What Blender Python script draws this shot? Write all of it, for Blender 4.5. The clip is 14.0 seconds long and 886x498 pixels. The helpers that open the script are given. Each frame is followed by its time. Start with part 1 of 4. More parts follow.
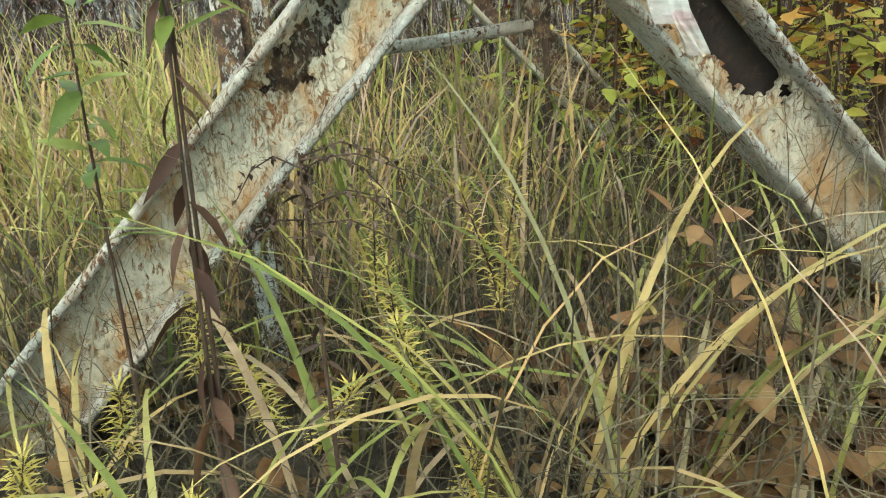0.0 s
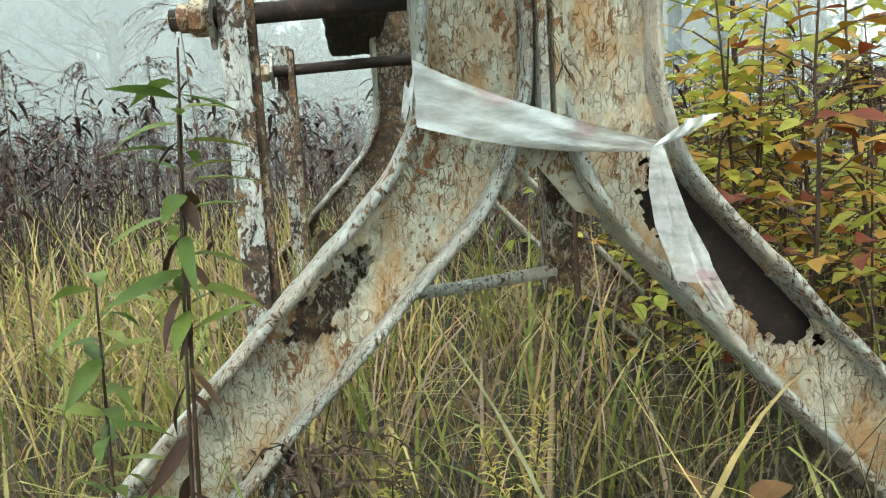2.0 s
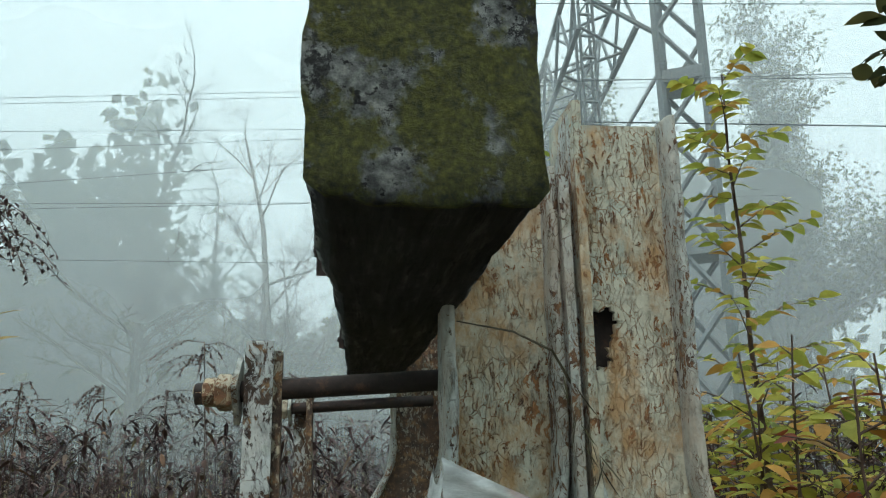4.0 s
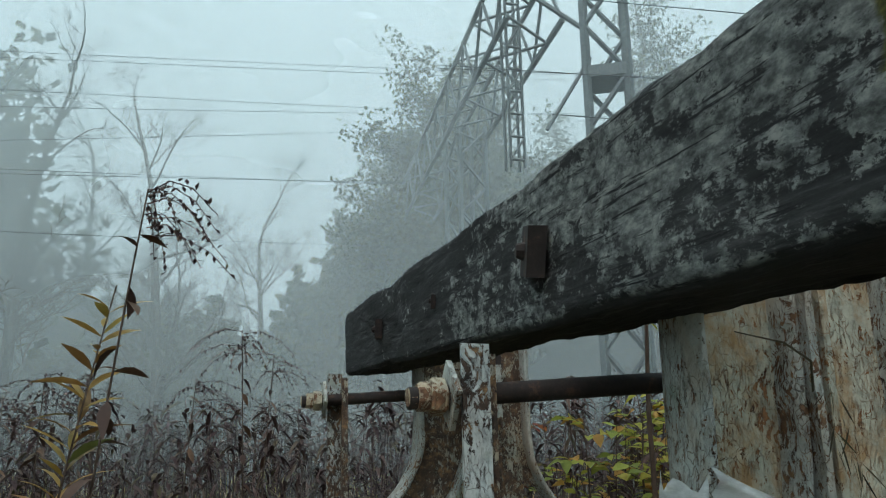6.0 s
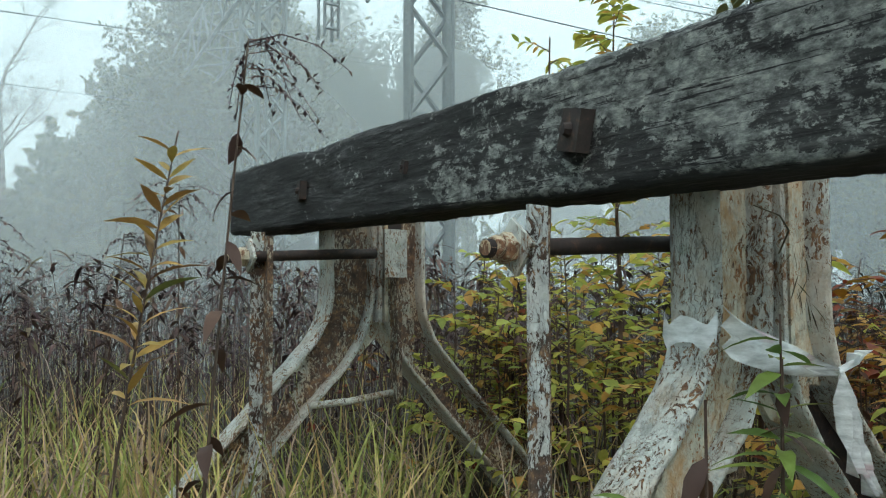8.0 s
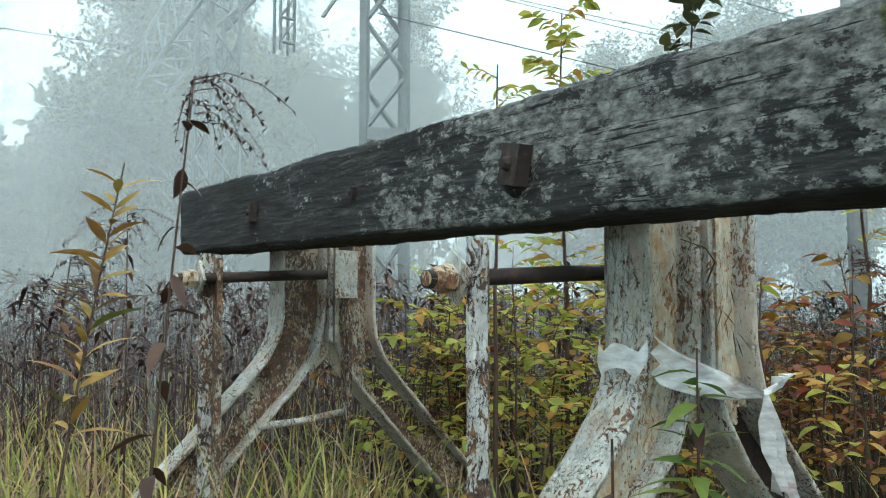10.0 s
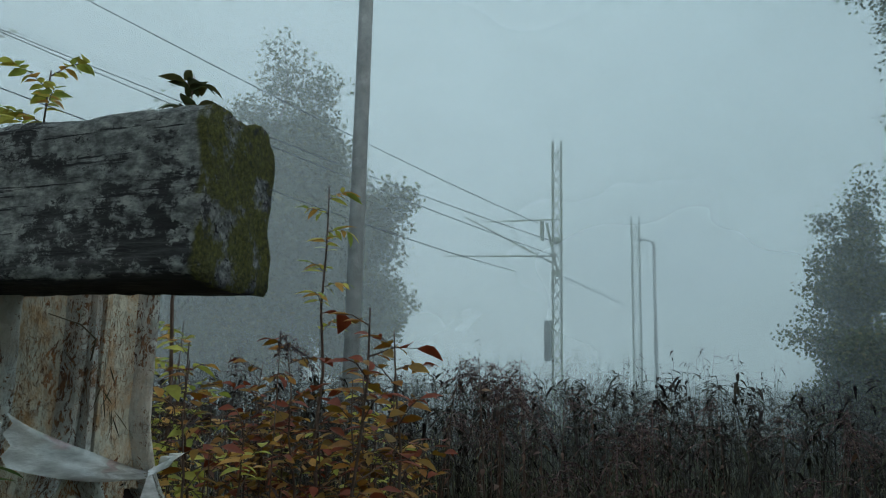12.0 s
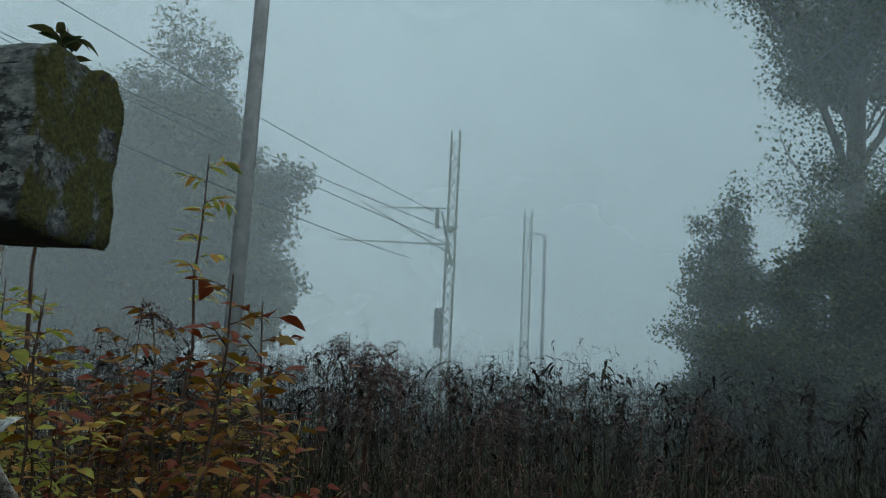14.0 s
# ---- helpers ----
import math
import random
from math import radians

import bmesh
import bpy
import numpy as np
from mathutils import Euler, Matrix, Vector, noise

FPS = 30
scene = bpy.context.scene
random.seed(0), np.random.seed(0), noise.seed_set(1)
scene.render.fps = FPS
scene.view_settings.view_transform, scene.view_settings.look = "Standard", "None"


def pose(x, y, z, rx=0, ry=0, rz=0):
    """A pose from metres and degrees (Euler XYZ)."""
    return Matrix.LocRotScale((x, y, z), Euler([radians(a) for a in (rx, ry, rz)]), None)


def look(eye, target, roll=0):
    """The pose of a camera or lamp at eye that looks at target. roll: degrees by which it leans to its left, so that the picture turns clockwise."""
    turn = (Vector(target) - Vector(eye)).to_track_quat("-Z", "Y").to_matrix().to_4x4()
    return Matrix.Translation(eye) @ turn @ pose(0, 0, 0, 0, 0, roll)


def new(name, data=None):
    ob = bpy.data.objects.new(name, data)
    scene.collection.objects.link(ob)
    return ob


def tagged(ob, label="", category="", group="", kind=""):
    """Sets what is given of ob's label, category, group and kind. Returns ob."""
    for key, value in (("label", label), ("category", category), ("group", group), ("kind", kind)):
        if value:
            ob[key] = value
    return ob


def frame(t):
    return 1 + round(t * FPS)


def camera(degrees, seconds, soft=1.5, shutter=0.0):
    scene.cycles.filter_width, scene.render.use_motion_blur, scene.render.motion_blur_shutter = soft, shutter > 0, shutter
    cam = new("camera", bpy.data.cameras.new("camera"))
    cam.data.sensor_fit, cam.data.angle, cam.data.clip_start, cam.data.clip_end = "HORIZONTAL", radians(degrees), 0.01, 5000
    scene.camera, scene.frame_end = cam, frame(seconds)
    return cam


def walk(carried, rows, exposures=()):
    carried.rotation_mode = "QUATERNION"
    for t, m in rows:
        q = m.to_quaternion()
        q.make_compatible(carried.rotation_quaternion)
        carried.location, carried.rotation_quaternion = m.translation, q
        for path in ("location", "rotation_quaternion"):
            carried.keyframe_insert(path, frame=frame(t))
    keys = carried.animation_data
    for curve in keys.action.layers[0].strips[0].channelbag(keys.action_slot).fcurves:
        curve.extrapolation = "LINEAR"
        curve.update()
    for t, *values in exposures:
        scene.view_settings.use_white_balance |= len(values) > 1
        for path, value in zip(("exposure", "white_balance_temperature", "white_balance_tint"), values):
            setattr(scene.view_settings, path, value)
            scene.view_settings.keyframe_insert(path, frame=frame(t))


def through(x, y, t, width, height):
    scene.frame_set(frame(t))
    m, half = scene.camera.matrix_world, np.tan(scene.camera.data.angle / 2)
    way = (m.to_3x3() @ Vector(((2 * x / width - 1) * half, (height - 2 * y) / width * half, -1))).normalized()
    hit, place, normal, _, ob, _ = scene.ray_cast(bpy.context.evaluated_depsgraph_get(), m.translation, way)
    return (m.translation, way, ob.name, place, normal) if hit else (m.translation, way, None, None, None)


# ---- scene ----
cam = camera(58.9, 14.0, 1.1)
PATH = [
    (0, (0.055, 0.165, 0.535), (0.332, 2.024, -0.148), -3.8),
    (0.5, (0.058, 0.172, 0.535), (0.333, 2.029, -0.155), -3.8),
    (1, (0.065, 0.185, 0.55), (0.338, 2.054, -0.108), -3.6),
    (1.5, (0.085, 0.2, 0.6), (0.338, 2.116, 0.085), -3.4),
    (2, (0.098, 0.215, 0.676), (0.319, 2.182, 0.39), -3.4),
    (2.5, (0.088, 0.229, 0.743), (0.298, 2.216, 0.655), -2.5),
    (3, (0.083, 0.241, 0.779), (0.292, 2.227, 0.892), -1.4),
    (3.5, (0.083, 0.254, 0.803), (0.299, 2.217, 1.118), -1.1),
    (4, (0.081, 0.268, 0.813), (0.299, 2.201, 1.288), -1.1),
    (4.2, (0.078, 0.265, 0.82), (0.289, 2.191, 1.316), -1.0),
    (6.3, (-0.576, 0.439, 0.867), (0.05, 2.298, 1.258), -1.3),
    (6.5, (-0.635, 0.469, 0.862), (0.058, 2.31, 1.228), -1.3),
    (7, (-0.807, 0.506, 0.836), (0.091, 2.277, 1.071), -1.1),
    (7.5, (-0.991, 0.506, 0.825), (0.061, 2.203, 0.935), -0.9),
    (7.7, (-1.054, 0.487, 0.823), (0.021, 2.17, 0.923), -0.5),
    (9.8, (-1.072, 0.393, 0.854), (0.097, 2.013, 0.954), -0.1),
    (10, (-1.065, 0.391, 0.86), (0.119, 1.998, 0.985), -0.1),
    (10.5, (-1.021, 0.325, 0.89), (0.245, 1.852, 1.113), -0.5),
    (11, (-0.955, 0.292, 0.897), (0.5, 1.629, 1.204), -0.2),
    (11.5, (-0.909, 0.193, 0.885), (0.768, 1.238, 1.206), 0.2),
    (12, (-0.88, 0.1, 0.863), (0.945, 0.841, 1.198), 1.3),
    (12.5, (-0.858, 0.062, 0.853), (1.022, 0.664, 1.178), 2.3),
    (13, (-0.86, 0.04, 0.848), (1.035, 0.586, 1.171), 2.9),
    (13.5, (-0.868, 0.022, 0.83), (1.035, 0.540, 1.154), 2.8),
    (14, (-0.856, 0.027, 0.83), (1.057, 0.521, 1.142), 2.9),
]
EXPOSURES = [(0, 1.42, 7200, 10), (1.5, 1.42, 7000, 10), (2.5, 0.9, 6800, 10), (4.2, 0.08, 6500, 10), (6.3, -0.25, 6250, 10), (7.5, 0.18, 6400, 10), (10, 0.72, 6350, 10), (10.7, 0.6, 6350, 10), (11.2, 0.2, 6350, 10), (11.7, -0.4, 6200, 10), (12.3, -0.9, 6050, 10), (14, -0.9, 6050, 10)]
walk(cam, [(t, look(eye, target, roll)) for t, eye, target, roll in PATH], EXPOSURES)

# ---- light ----
world = bpy.data.worlds.new("overcast")
scene.world = world
world.use_nodes = True
wn = world.node_tree.nodes
wl = world.node_tree.links
wn.clear()
sky = wn.new("ShaderNodeTexSky")
sky.sky_type = "NISHITA"
sky.sun_disc = False
sky.sun_elevation = radians(38)
sky.sun_rotation = radians(200)
sky.dust_density = 6.0
bg_sky = wn.new("ShaderNodeBackground")
bg_sky.inputs[1].default_value = 0.05
wl.new(sky.outputs[0], bg_sky.inputs[0])
cloud = wn.new("ShaderNodeBackground")
cloud.inputs[0].default_value = (0.575, 0.745, 0.765, 1)
cloud.inputs[1].default_value = 1.75
both = wn.new("ShaderNodeAddShader")
wout = wn.new("ShaderNodeOutputWorld")
wl.new(bg_sky.outputs[0], both.inputs[0])
wl.new(cloud.outputs[0], both.inputs[1])
wl.new(both.outputs[0], wout.inputs[0])

sun = new("sun", bpy.data.lights.new("sun", "SUN"))
sun.data.energy = 0.7
sun.data.angle = radians(25)
sun.data.color = (1.0, 0.96, 0.9)
sun.matrix_world = look((-6, -9, 12), (0, 0, 0))

# ---- materials ----


def material(name, rough=0.8, metal=0.0):
    m = bpy.data.materials.new(name)
    m.use_nodes = True
    nt = m.node_tree
    bsdf = nt.nodes["Principled BSDF"]
    bsdf.inputs["Roughness"].default_value = rough
    bsdf.inputs["Metallic"].default_value = metal
    return m, nt, bsdf


def coords(nt, scale=(1, 1, 1)):
    tc = nt.nodes.new("ShaderNodeTexCoord")
    mp = nt.nodes.new("ShaderNodeMapping")
    mp.inputs["Scale"].default_value = scale
    nt.links.new(tc.outputs["Object"], mp.inputs["Vector"])
    return mp.outputs[0]


def noise_node(nt, vec, scale, detail=6.0, rough=0.6):
    n = nt.nodes.new("ShaderNodeTexNoise")
    n.inputs["Scale"].default_value = scale
    n.inputs["Detail"].default_value = detail
    n.inputs["Roughness"].default_value = rough
    nt.links.new(vec, n.inputs["Vector"])
    return n.outputs["Fac"]


def ramp(nt, fac, stops, constant=False):
    r = nt.nodes.new("ShaderNodeValToRGB")
    if constant:
        r.color_ramp.interpolation = "CONSTANT"
    els = r.color_ramp.elements
    while len(els) < len(stops):
        els.new(0.5)
    for el, (p, c) in zip(els, stops):
        el.position = p
        el.color = (*c, 1) if len(c) == 3 else c
    nt.links.new(fac, r.inputs[0])
    return r.outputs[0]


def grey(v):
    return (v, v, v)


def mixed(nt, fac, a, b):
    m = nt.nodes.new("ShaderNodeMix")
    m.data_type = "RGBA"
    nt.links.new(fac, m.inputs["Factor"])
    for sock, v in ((m.inputs[6], a), (m.inputs[7], b)):
        if isinstance(v, tuple):
            sock.default_value = (*v, 1)
        else:
            nt.links.new(v, sock)
    return m.outputs[2]


def math_node(nt, op, a, b):
    m = nt.nodes.new("ShaderNodeMath")
    m.operation = op
    for sock, v in ((m.inputs[0], a), (m.inputs[1], b)):
        if isinstance(v, (int, float)):
            sock.default_value = v
        else:
            nt.links.new(v, sock)
    return m.outputs[0]


def bump(nt, bsdf, height, strength, distance):
    b = nt.nodes.new("ShaderNodeBump")
    b.inputs["Strength"].default_value = strength
    b.inputs["Distance"].default_value = distance
    nt.links.new(height, b.inputs["Height"])
    nt.links.new(b.outputs[0], bsdf.inputs["Normal"])


def peeling_paint(name, keep, cream, rust_a=(0.30, 0.13, 0.05), rust_b=(0.07, 0.038, 0.027), stain=0.5):
    """Old cream paint on rusted steel: cracked along the strut, chipped, with orange bleeding through."""
    m, nt, bsdf = material(name, 0.8)
    v = coords(nt)
    warp = nt.nodes.new("ShaderNodeTexNoise")
    warp.inputs["Scale"].default_value = 18
    nt.links.new(v, warp.inputs["Vector"])
    bent = nt.nodes.new("ShaderNodeVectorMath")
    bent.operation = "MULTIPLY_ADD"
    nt.links.new(warp.outputs["Color"], bent.inputs[0])
    bent.inputs[1].default_value = (0.05, 0.05, 0.05)
    nt.links.new(v, bent.inputs[2])
    stretch = nt.nodes.new("ShaderNodeMapping")
    stretch.inputs["Scale"].default_value = (1, 1, 0.42)
    nt.links.new(bent.outputs[0], stretch.inputs["Vector"])
    vor = nt.nodes.new("ShaderNodeTexVoronoi")
    vor.feature = "DISTANCE_TO_EDGE"
    vor.inputs["Scale"].default_value = 85
    nt.links.new(stretch.outputs[0], vor.inputs["Vector"])
    big = noise_node(nt, v, 6, 7, 0.66)
    fine = noise_node(nt, stretch.outputs[0], 105, 6, 0.72)
    chips = math_node(nt, "ADD", math_node(nt, "MULTIPLY", big, 0.42), math_node(nt, "MULTIPLY", fine, 0.58))
    mask = ramp(nt, chips, [(keep - 0.01, grey(1)), (keep + 0.01, grey(0))])
    crack_here = ramp(nt, noise_node(nt, v, 10, 5, 0.65), [(0.42, grey(0)), (0.58, grey(1))])
    streak = noise_node(nt, coords(nt, (1, 1, 0.22)), 120, 5, 0.75)
    crack = math_node(nt, "MULTIPLY", ramp(nt, streak, [(0.56, grey(0)), (0.61, grey(1))]), crack_here)
    net = math_node(nt, "MULTIPLY", ramp(nt, vor.outputs["Distance"], [(0.01, grey(0.8)), (0.035, grey(0))]), crack_here)
    mask = math_node(nt, "MULTIPLY", mask, math_node(nt, "SUBTRACT", 1.0, math_node(nt, "MAXIMUM", crack, net)))
    tone = noise_node(nt, v, 24, 6, 0.7)
    paint = ramp(nt, tone, [(0.32, tuple(c * 0.60 for c in cream)), (0.48, cream), (0.64, tuple(min(1, c * 1.16) for c in cream))])
    lichen = ramp(nt, noise_node(nt, v, 11, 6, 0.7), [(0.57, grey(0)), (0.64, grey(0.7))])
    paint = mixed(nt, lichen, paint, (0.42, 0.47, 0.40))
    bleed = ramp(nt, noise_node(nt, coords(nt, (1, 1, 0.6)), 8.5, 7, 0.7), [(0.465, grey(0)), (0.60, grey(stain))])
    paint = mixed(nt, bleed, paint, (0.50, 0.30, 0.14))
    rusty = ramp(nt, noise_node(nt, v, 34, 6, 0.7), [(0.33, rust_b), (0.52, rust_a), (0.70, (0.42, 0.24, 0.11))])
    nt.links.new(mixed(nt, mask, rusty, paint), bsdf.inputs["Base Color"])
    height = math_node(nt, "ADD", mask, math_node(nt, "MULTIPLY", fine, 0.8))
    height = math_node(nt, "ADD", height, math_node(nt, "MULTIPLY", tone, 0.7))
    bump(nt, bsdf, height, 1.0, 0.008)
    return m


PAINT = peeling_paint("peeling_white_paint", 0.545, (0.54, 0.55, 0.51), (0.20, 0.10, 0.05), (0.045, 0.03, 0.025), 0.35)
PAINT_WORN = peeling_paint("worn_cream_paint", 0.556, (0.57, 0.54, 0.43), (0.36, 0.16, 0.06), (0.09, 0.045, 0.028), 0.95)
PAINT_GONE = peeling_paint("nearly_bare_rust", 0.47, (0.50, 0.48, 0.40), (0.12, 0.07, 0.045), (0.035, 0.026, 0.022), 0.5)
PAINT_PALE = peeling_paint("pale_bluish_paint", 0.505, (0.60, 0.63, 0.62), (0.10, 0.06, 0.04), (0.022, 0.017, 0.016), 0.15)


def rust_and_shade_material():
    m, nt, bsdf = material("dark_rust_and_shade", 0.85)
    v = coords(nt)
    n = noise_node(nt, v, 40, 7, 0.7)
    # rust of rods and bolts, toned near black to paint shade in web holes
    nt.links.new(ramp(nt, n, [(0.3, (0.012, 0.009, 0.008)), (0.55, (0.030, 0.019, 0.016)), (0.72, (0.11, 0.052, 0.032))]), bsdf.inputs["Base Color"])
    bump(nt, bsdf, n, 0.6, 0.003)
    return m


RUST_AND_SHADE = rust_and_shade_material()


def wood_material():
    m, nt, bsdf = material("weathered_timber", 0.9)
    grain = noise_node(nt, coords(nt, (30, 2.2, 30)), 2.2, 8, 0.7)
    lichen = noise_node(nt, coords(nt, (1, 0.55, 0.9)), 30, 10, 0.82)
    patch = noise_node(nt, coords(nt, (1, 0.5, 1)), 4.5, 6, 0.7)
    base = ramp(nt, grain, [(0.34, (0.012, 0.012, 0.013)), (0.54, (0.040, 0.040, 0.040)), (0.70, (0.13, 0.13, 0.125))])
    where = nt.nodes.new("ShaderNodeNewGeometry")
    cut = nt.nodes.new("ShaderNodeSeparateXYZ")
    nt.links.new(where.outputs["Position"], cut.inputs[0])
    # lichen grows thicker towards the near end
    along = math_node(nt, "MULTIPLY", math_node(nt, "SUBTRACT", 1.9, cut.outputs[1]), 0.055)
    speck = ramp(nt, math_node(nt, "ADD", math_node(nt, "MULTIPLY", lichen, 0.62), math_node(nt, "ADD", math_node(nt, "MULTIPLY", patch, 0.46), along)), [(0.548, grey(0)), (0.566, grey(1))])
    # no lichen on the underside, so its colour deepens the shade there
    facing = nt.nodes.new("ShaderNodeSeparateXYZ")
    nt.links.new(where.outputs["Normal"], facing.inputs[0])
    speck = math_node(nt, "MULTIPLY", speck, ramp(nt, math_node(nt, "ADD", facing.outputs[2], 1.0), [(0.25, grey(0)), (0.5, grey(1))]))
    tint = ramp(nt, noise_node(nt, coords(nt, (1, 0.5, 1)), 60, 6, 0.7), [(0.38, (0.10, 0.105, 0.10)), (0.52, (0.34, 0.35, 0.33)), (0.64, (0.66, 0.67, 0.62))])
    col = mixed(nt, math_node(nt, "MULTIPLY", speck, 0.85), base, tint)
    # open checks along the grain
    checks = ramp(nt, noise_node(nt, coords(nt, (26, 1.3, 34)), 2.6, 7, 0.68), [(0.39, grey(1)), (0.43, grey(0))])
    col = mixed(nt, checks, col, (0.010, 0.010, 0.011))
    # moss grows on the sawn end and creeps a hand's width along the sides
    geo = nt.nodes.new("ShaderNodeNewGeometry")
    sep = nt.nodes.new("ShaderNodeSeparateXYZ")
    nt.links.new(geo.outputs["Position"], sep.inputs[0])
    wob = noise_node(nt, coords(nt), 9, 6, 0.65)
    reach = math_node(nt, "ADD", sep.outputs[1], math_node(nt, "MULTIPLY", wob, -0.06))
    sawn = ramp(nt, math_node(nt, "ADD", facing.outputs[1], 1.0), [(0.45, grey(1)), (0.7, grey(0))])
    mossy = math_node(nt, "MAXIMUM", ramp(nt, reach, [(0.838, grey(1)), (0.848, grey(0))]), math_node(nt, "MULTIPLY", sawn, ramp(nt, sep.outputs[1], [(0.93, grey(1)), (0.95, grey(0))])))
    clump = noise_node(nt, coords(nt), 130, 4, 0.7)
    gap = ramp(nt, noise_node(nt, coords(nt), 14, 5, 0.65), [(0.40, grey(0)), (0.48, grey(1))])
    moss = ramp(nt, clump, [(0.32, (0.035, 0.042, 0.008)), (0.52, (0.12, 0.122, 0.018)), (0.70, (0.24, 0.22, 0.040))])
    col = mixed(nt, math_node(nt, "MULTIPLY", mossy, gap), col, moss)
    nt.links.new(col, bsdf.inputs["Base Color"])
    bump(nt, bsdf, math_node(nt, "ADD", math_node(nt, "MULTIPLY", lichen, 1.0), math_node(nt, "MULTIPLY", grain, 0.8)), 1.0, 0.04)
    return m


WOOD = wood_material()


def leafy(name, stops, rough=0.6, through=0.25, mottled=True):
    """Leaves and blades: a colour by piece, mottled along it, with light through the thin sheet."""
    m, nt, bsdf = material(name, rough)
    geo = nt.nodes.new("ShaderNodeNewGeometry")
    col = ramp(nt, geo.outputs["Random Per Island"], stops)
    if mottled:
        n = noise_node(nt, coords(nt), 22, 4, 0.65)
        shade = ramp(nt, n, [(0.3, (0.55, 0.52, 0.45)), (0.6, (1.0, 1.0, 1.0))])
        mul = nt.nodes.new("ShaderNodeMix")
        mul.data_type = "RGBA"
        mul.blend_type = "MULTIPLY"
        mul.inputs["Factor"].default_value = 0.8
        nt.links.new(col, mul.inputs[6])
        nt.links.new(shade, mul.inputs[7])
        col = mul.outputs[2]
    nt.links.new(col, bsdf.inputs["Base Color"])
    bsdf.inputs["Specular IOR Level"].default_value = 0.25
    if through:
        tr = nt.nodes.new("ShaderNodeBsdfTranslucent")
        nt.links.new(col, tr.inputs[0])
        mix = nt.nodes.new("ShaderNodeMixShader")
        mix.inputs[0].default_value = through
        nt.links.new(bsdf.outputs[0], mix.inputs[1])
        nt.links.new(tr.outputs[0], mix.inputs[2])
        nt.links.new(mix.outputs[0], nt.nodes["Material Output"].inputs[0])
    return m


GRASS = leafy("autumn_grass", [(0.0, (0.211, 0.257, 0.071)), (0.3, (0.342, 0.351, 0.100)), (0.5, (0.555, 0.469, 0.169)), (0.7, (0.607, 0.385, 0.185)), (0.85, (0.476, 0.339, 0.254)), (1.0, (0.263, 0.176, 0.128))], 0.55, 0.3)
STRAW = leafy("dry_grass", [(0.0, (0.050, 0.043, 0.031)), (0.4, (0.122, 0.101, 0.066)), (0.8, (0.182, 0.156, 0.105)), (1.0, (0.101, 0.101, 0.040))], 0.8, 0.2)
BROWN_WEED = leafy("brown_weeds", [(0.0, (0.040, 0.022, 0.024)), (0.5, (0.082, 0.048, 0.046)), (0.8, (0.133, 0.083, 0.070)), (1.0, (0.085, 0.070, 0.034))], 0.9, 0.1)
DARK_WEED = leafy("dark_mugwort", [(0.0, (0.013, 0.009, 0.008)), (0.5, (0.026, 0.020, 0.016)), (0.8, (0.041, 0.035, 0.024)), (1.0, (0.027, 0.029, 0.013))], 0.9, 0.1)
FIELD_GRASS = leafy("dull_field_grass", [(0.0, (0.042, 0.048, 0.026)), (0.5, (0.072, 0.075, 0.040)), (1.0, (0.108, 0.094, 0.060))], 0.7, 0.2)
DEAD_LEAF = leafy("dead_leaves", [(0.0, (0.067, 0.032, 0.017)), (0.4, (0.161, 0.082, 0.034)), (0.75, (0.241, 0.146, 0.067)), (1.0, (0.269, 0.203, 0.123))], 0.7, 0.12)
WITHERED = leafy("withered_leaves", [(0.0, (0.044, 0.021, 0.016)), (0.6, (0.088, 0.044, 0.028)), (1.0, (0.136, 0.072, 0.040))], 0.6, 0.1)
OCHRE_LEAF = leafy("ochre_leaves", [(0.0, (0.276, 0.200, 0.045)), (0.5, (0.460, 0.270, 0.072)), (0.8, (0.230, 0.110, 0.045)), (1.0, (0.161, 0.190, 0.054))], 0.6, 0.25)
GREEN_LEAF = leafy("green_leaves", [(0.0, (0.080, 0.144, 0.032)), (0.6, (0.160, 0.216, 0.048)), (1.0, (0.256, 0.272, 0.072))], 0.5, 0.35)
YELLOW_LEAF = leafy("yellow_green_leaves", [(0.0, (0.238, 0.286, 0.055)), (0.35, (0.385, 0.407, 0.075)), (0.7, (0.550, 0.486, 0.091)), (0.9, (0.568, 0.433, 0.111)), (0.96, (0.533, 0.244, 0.055)), (1.0, (0.441, 0.130, 0.046))], 0.5, 0.45)
ORANGE_LEAF = leafy("orange_leaves", [(0.0, (0.078, 0.068, 0.011)), (0.3, (0.188, 0.117, 0.016)), (0.5, (0.246, 0.125, 0.016)), (0.72, (0.266, 0.076, 0.011)), (0.88, (0.221, 0.045, 0.011)), (1.0, (0.166, 0.032, 0.016))], 0.5, 0.35)
FAR_LEAF = leafy("far_foliage", [(0.0, (0.040, 0.052, 0.024)), (0.6, (0.072, 0.084, 0.036)), (1.0, (0.120, 0.112, 0.040))], 0.8, 0.2, False)
SPURGE_LEAF = leafy("yellow_needles", [(0.0, (0.397, 0.352, 0.083)), (0.6, (0.535, 0.436, 0.124)), (1.0, (0.569, 0.504, 0.231))], 0.6, 0.3, False)
STEM = leafy("dark_stems", [(0.0, (0.045, 0.030, 0.025)), (1.0, (0.11, 0.07, 0.05))], 0.8, 0)
BARK = leafy("grey_bark", [(0.0, (0.10, 0.09, 0.08)), (1.0, (0.15, 0.14, 0.125))], 0.9, 0)


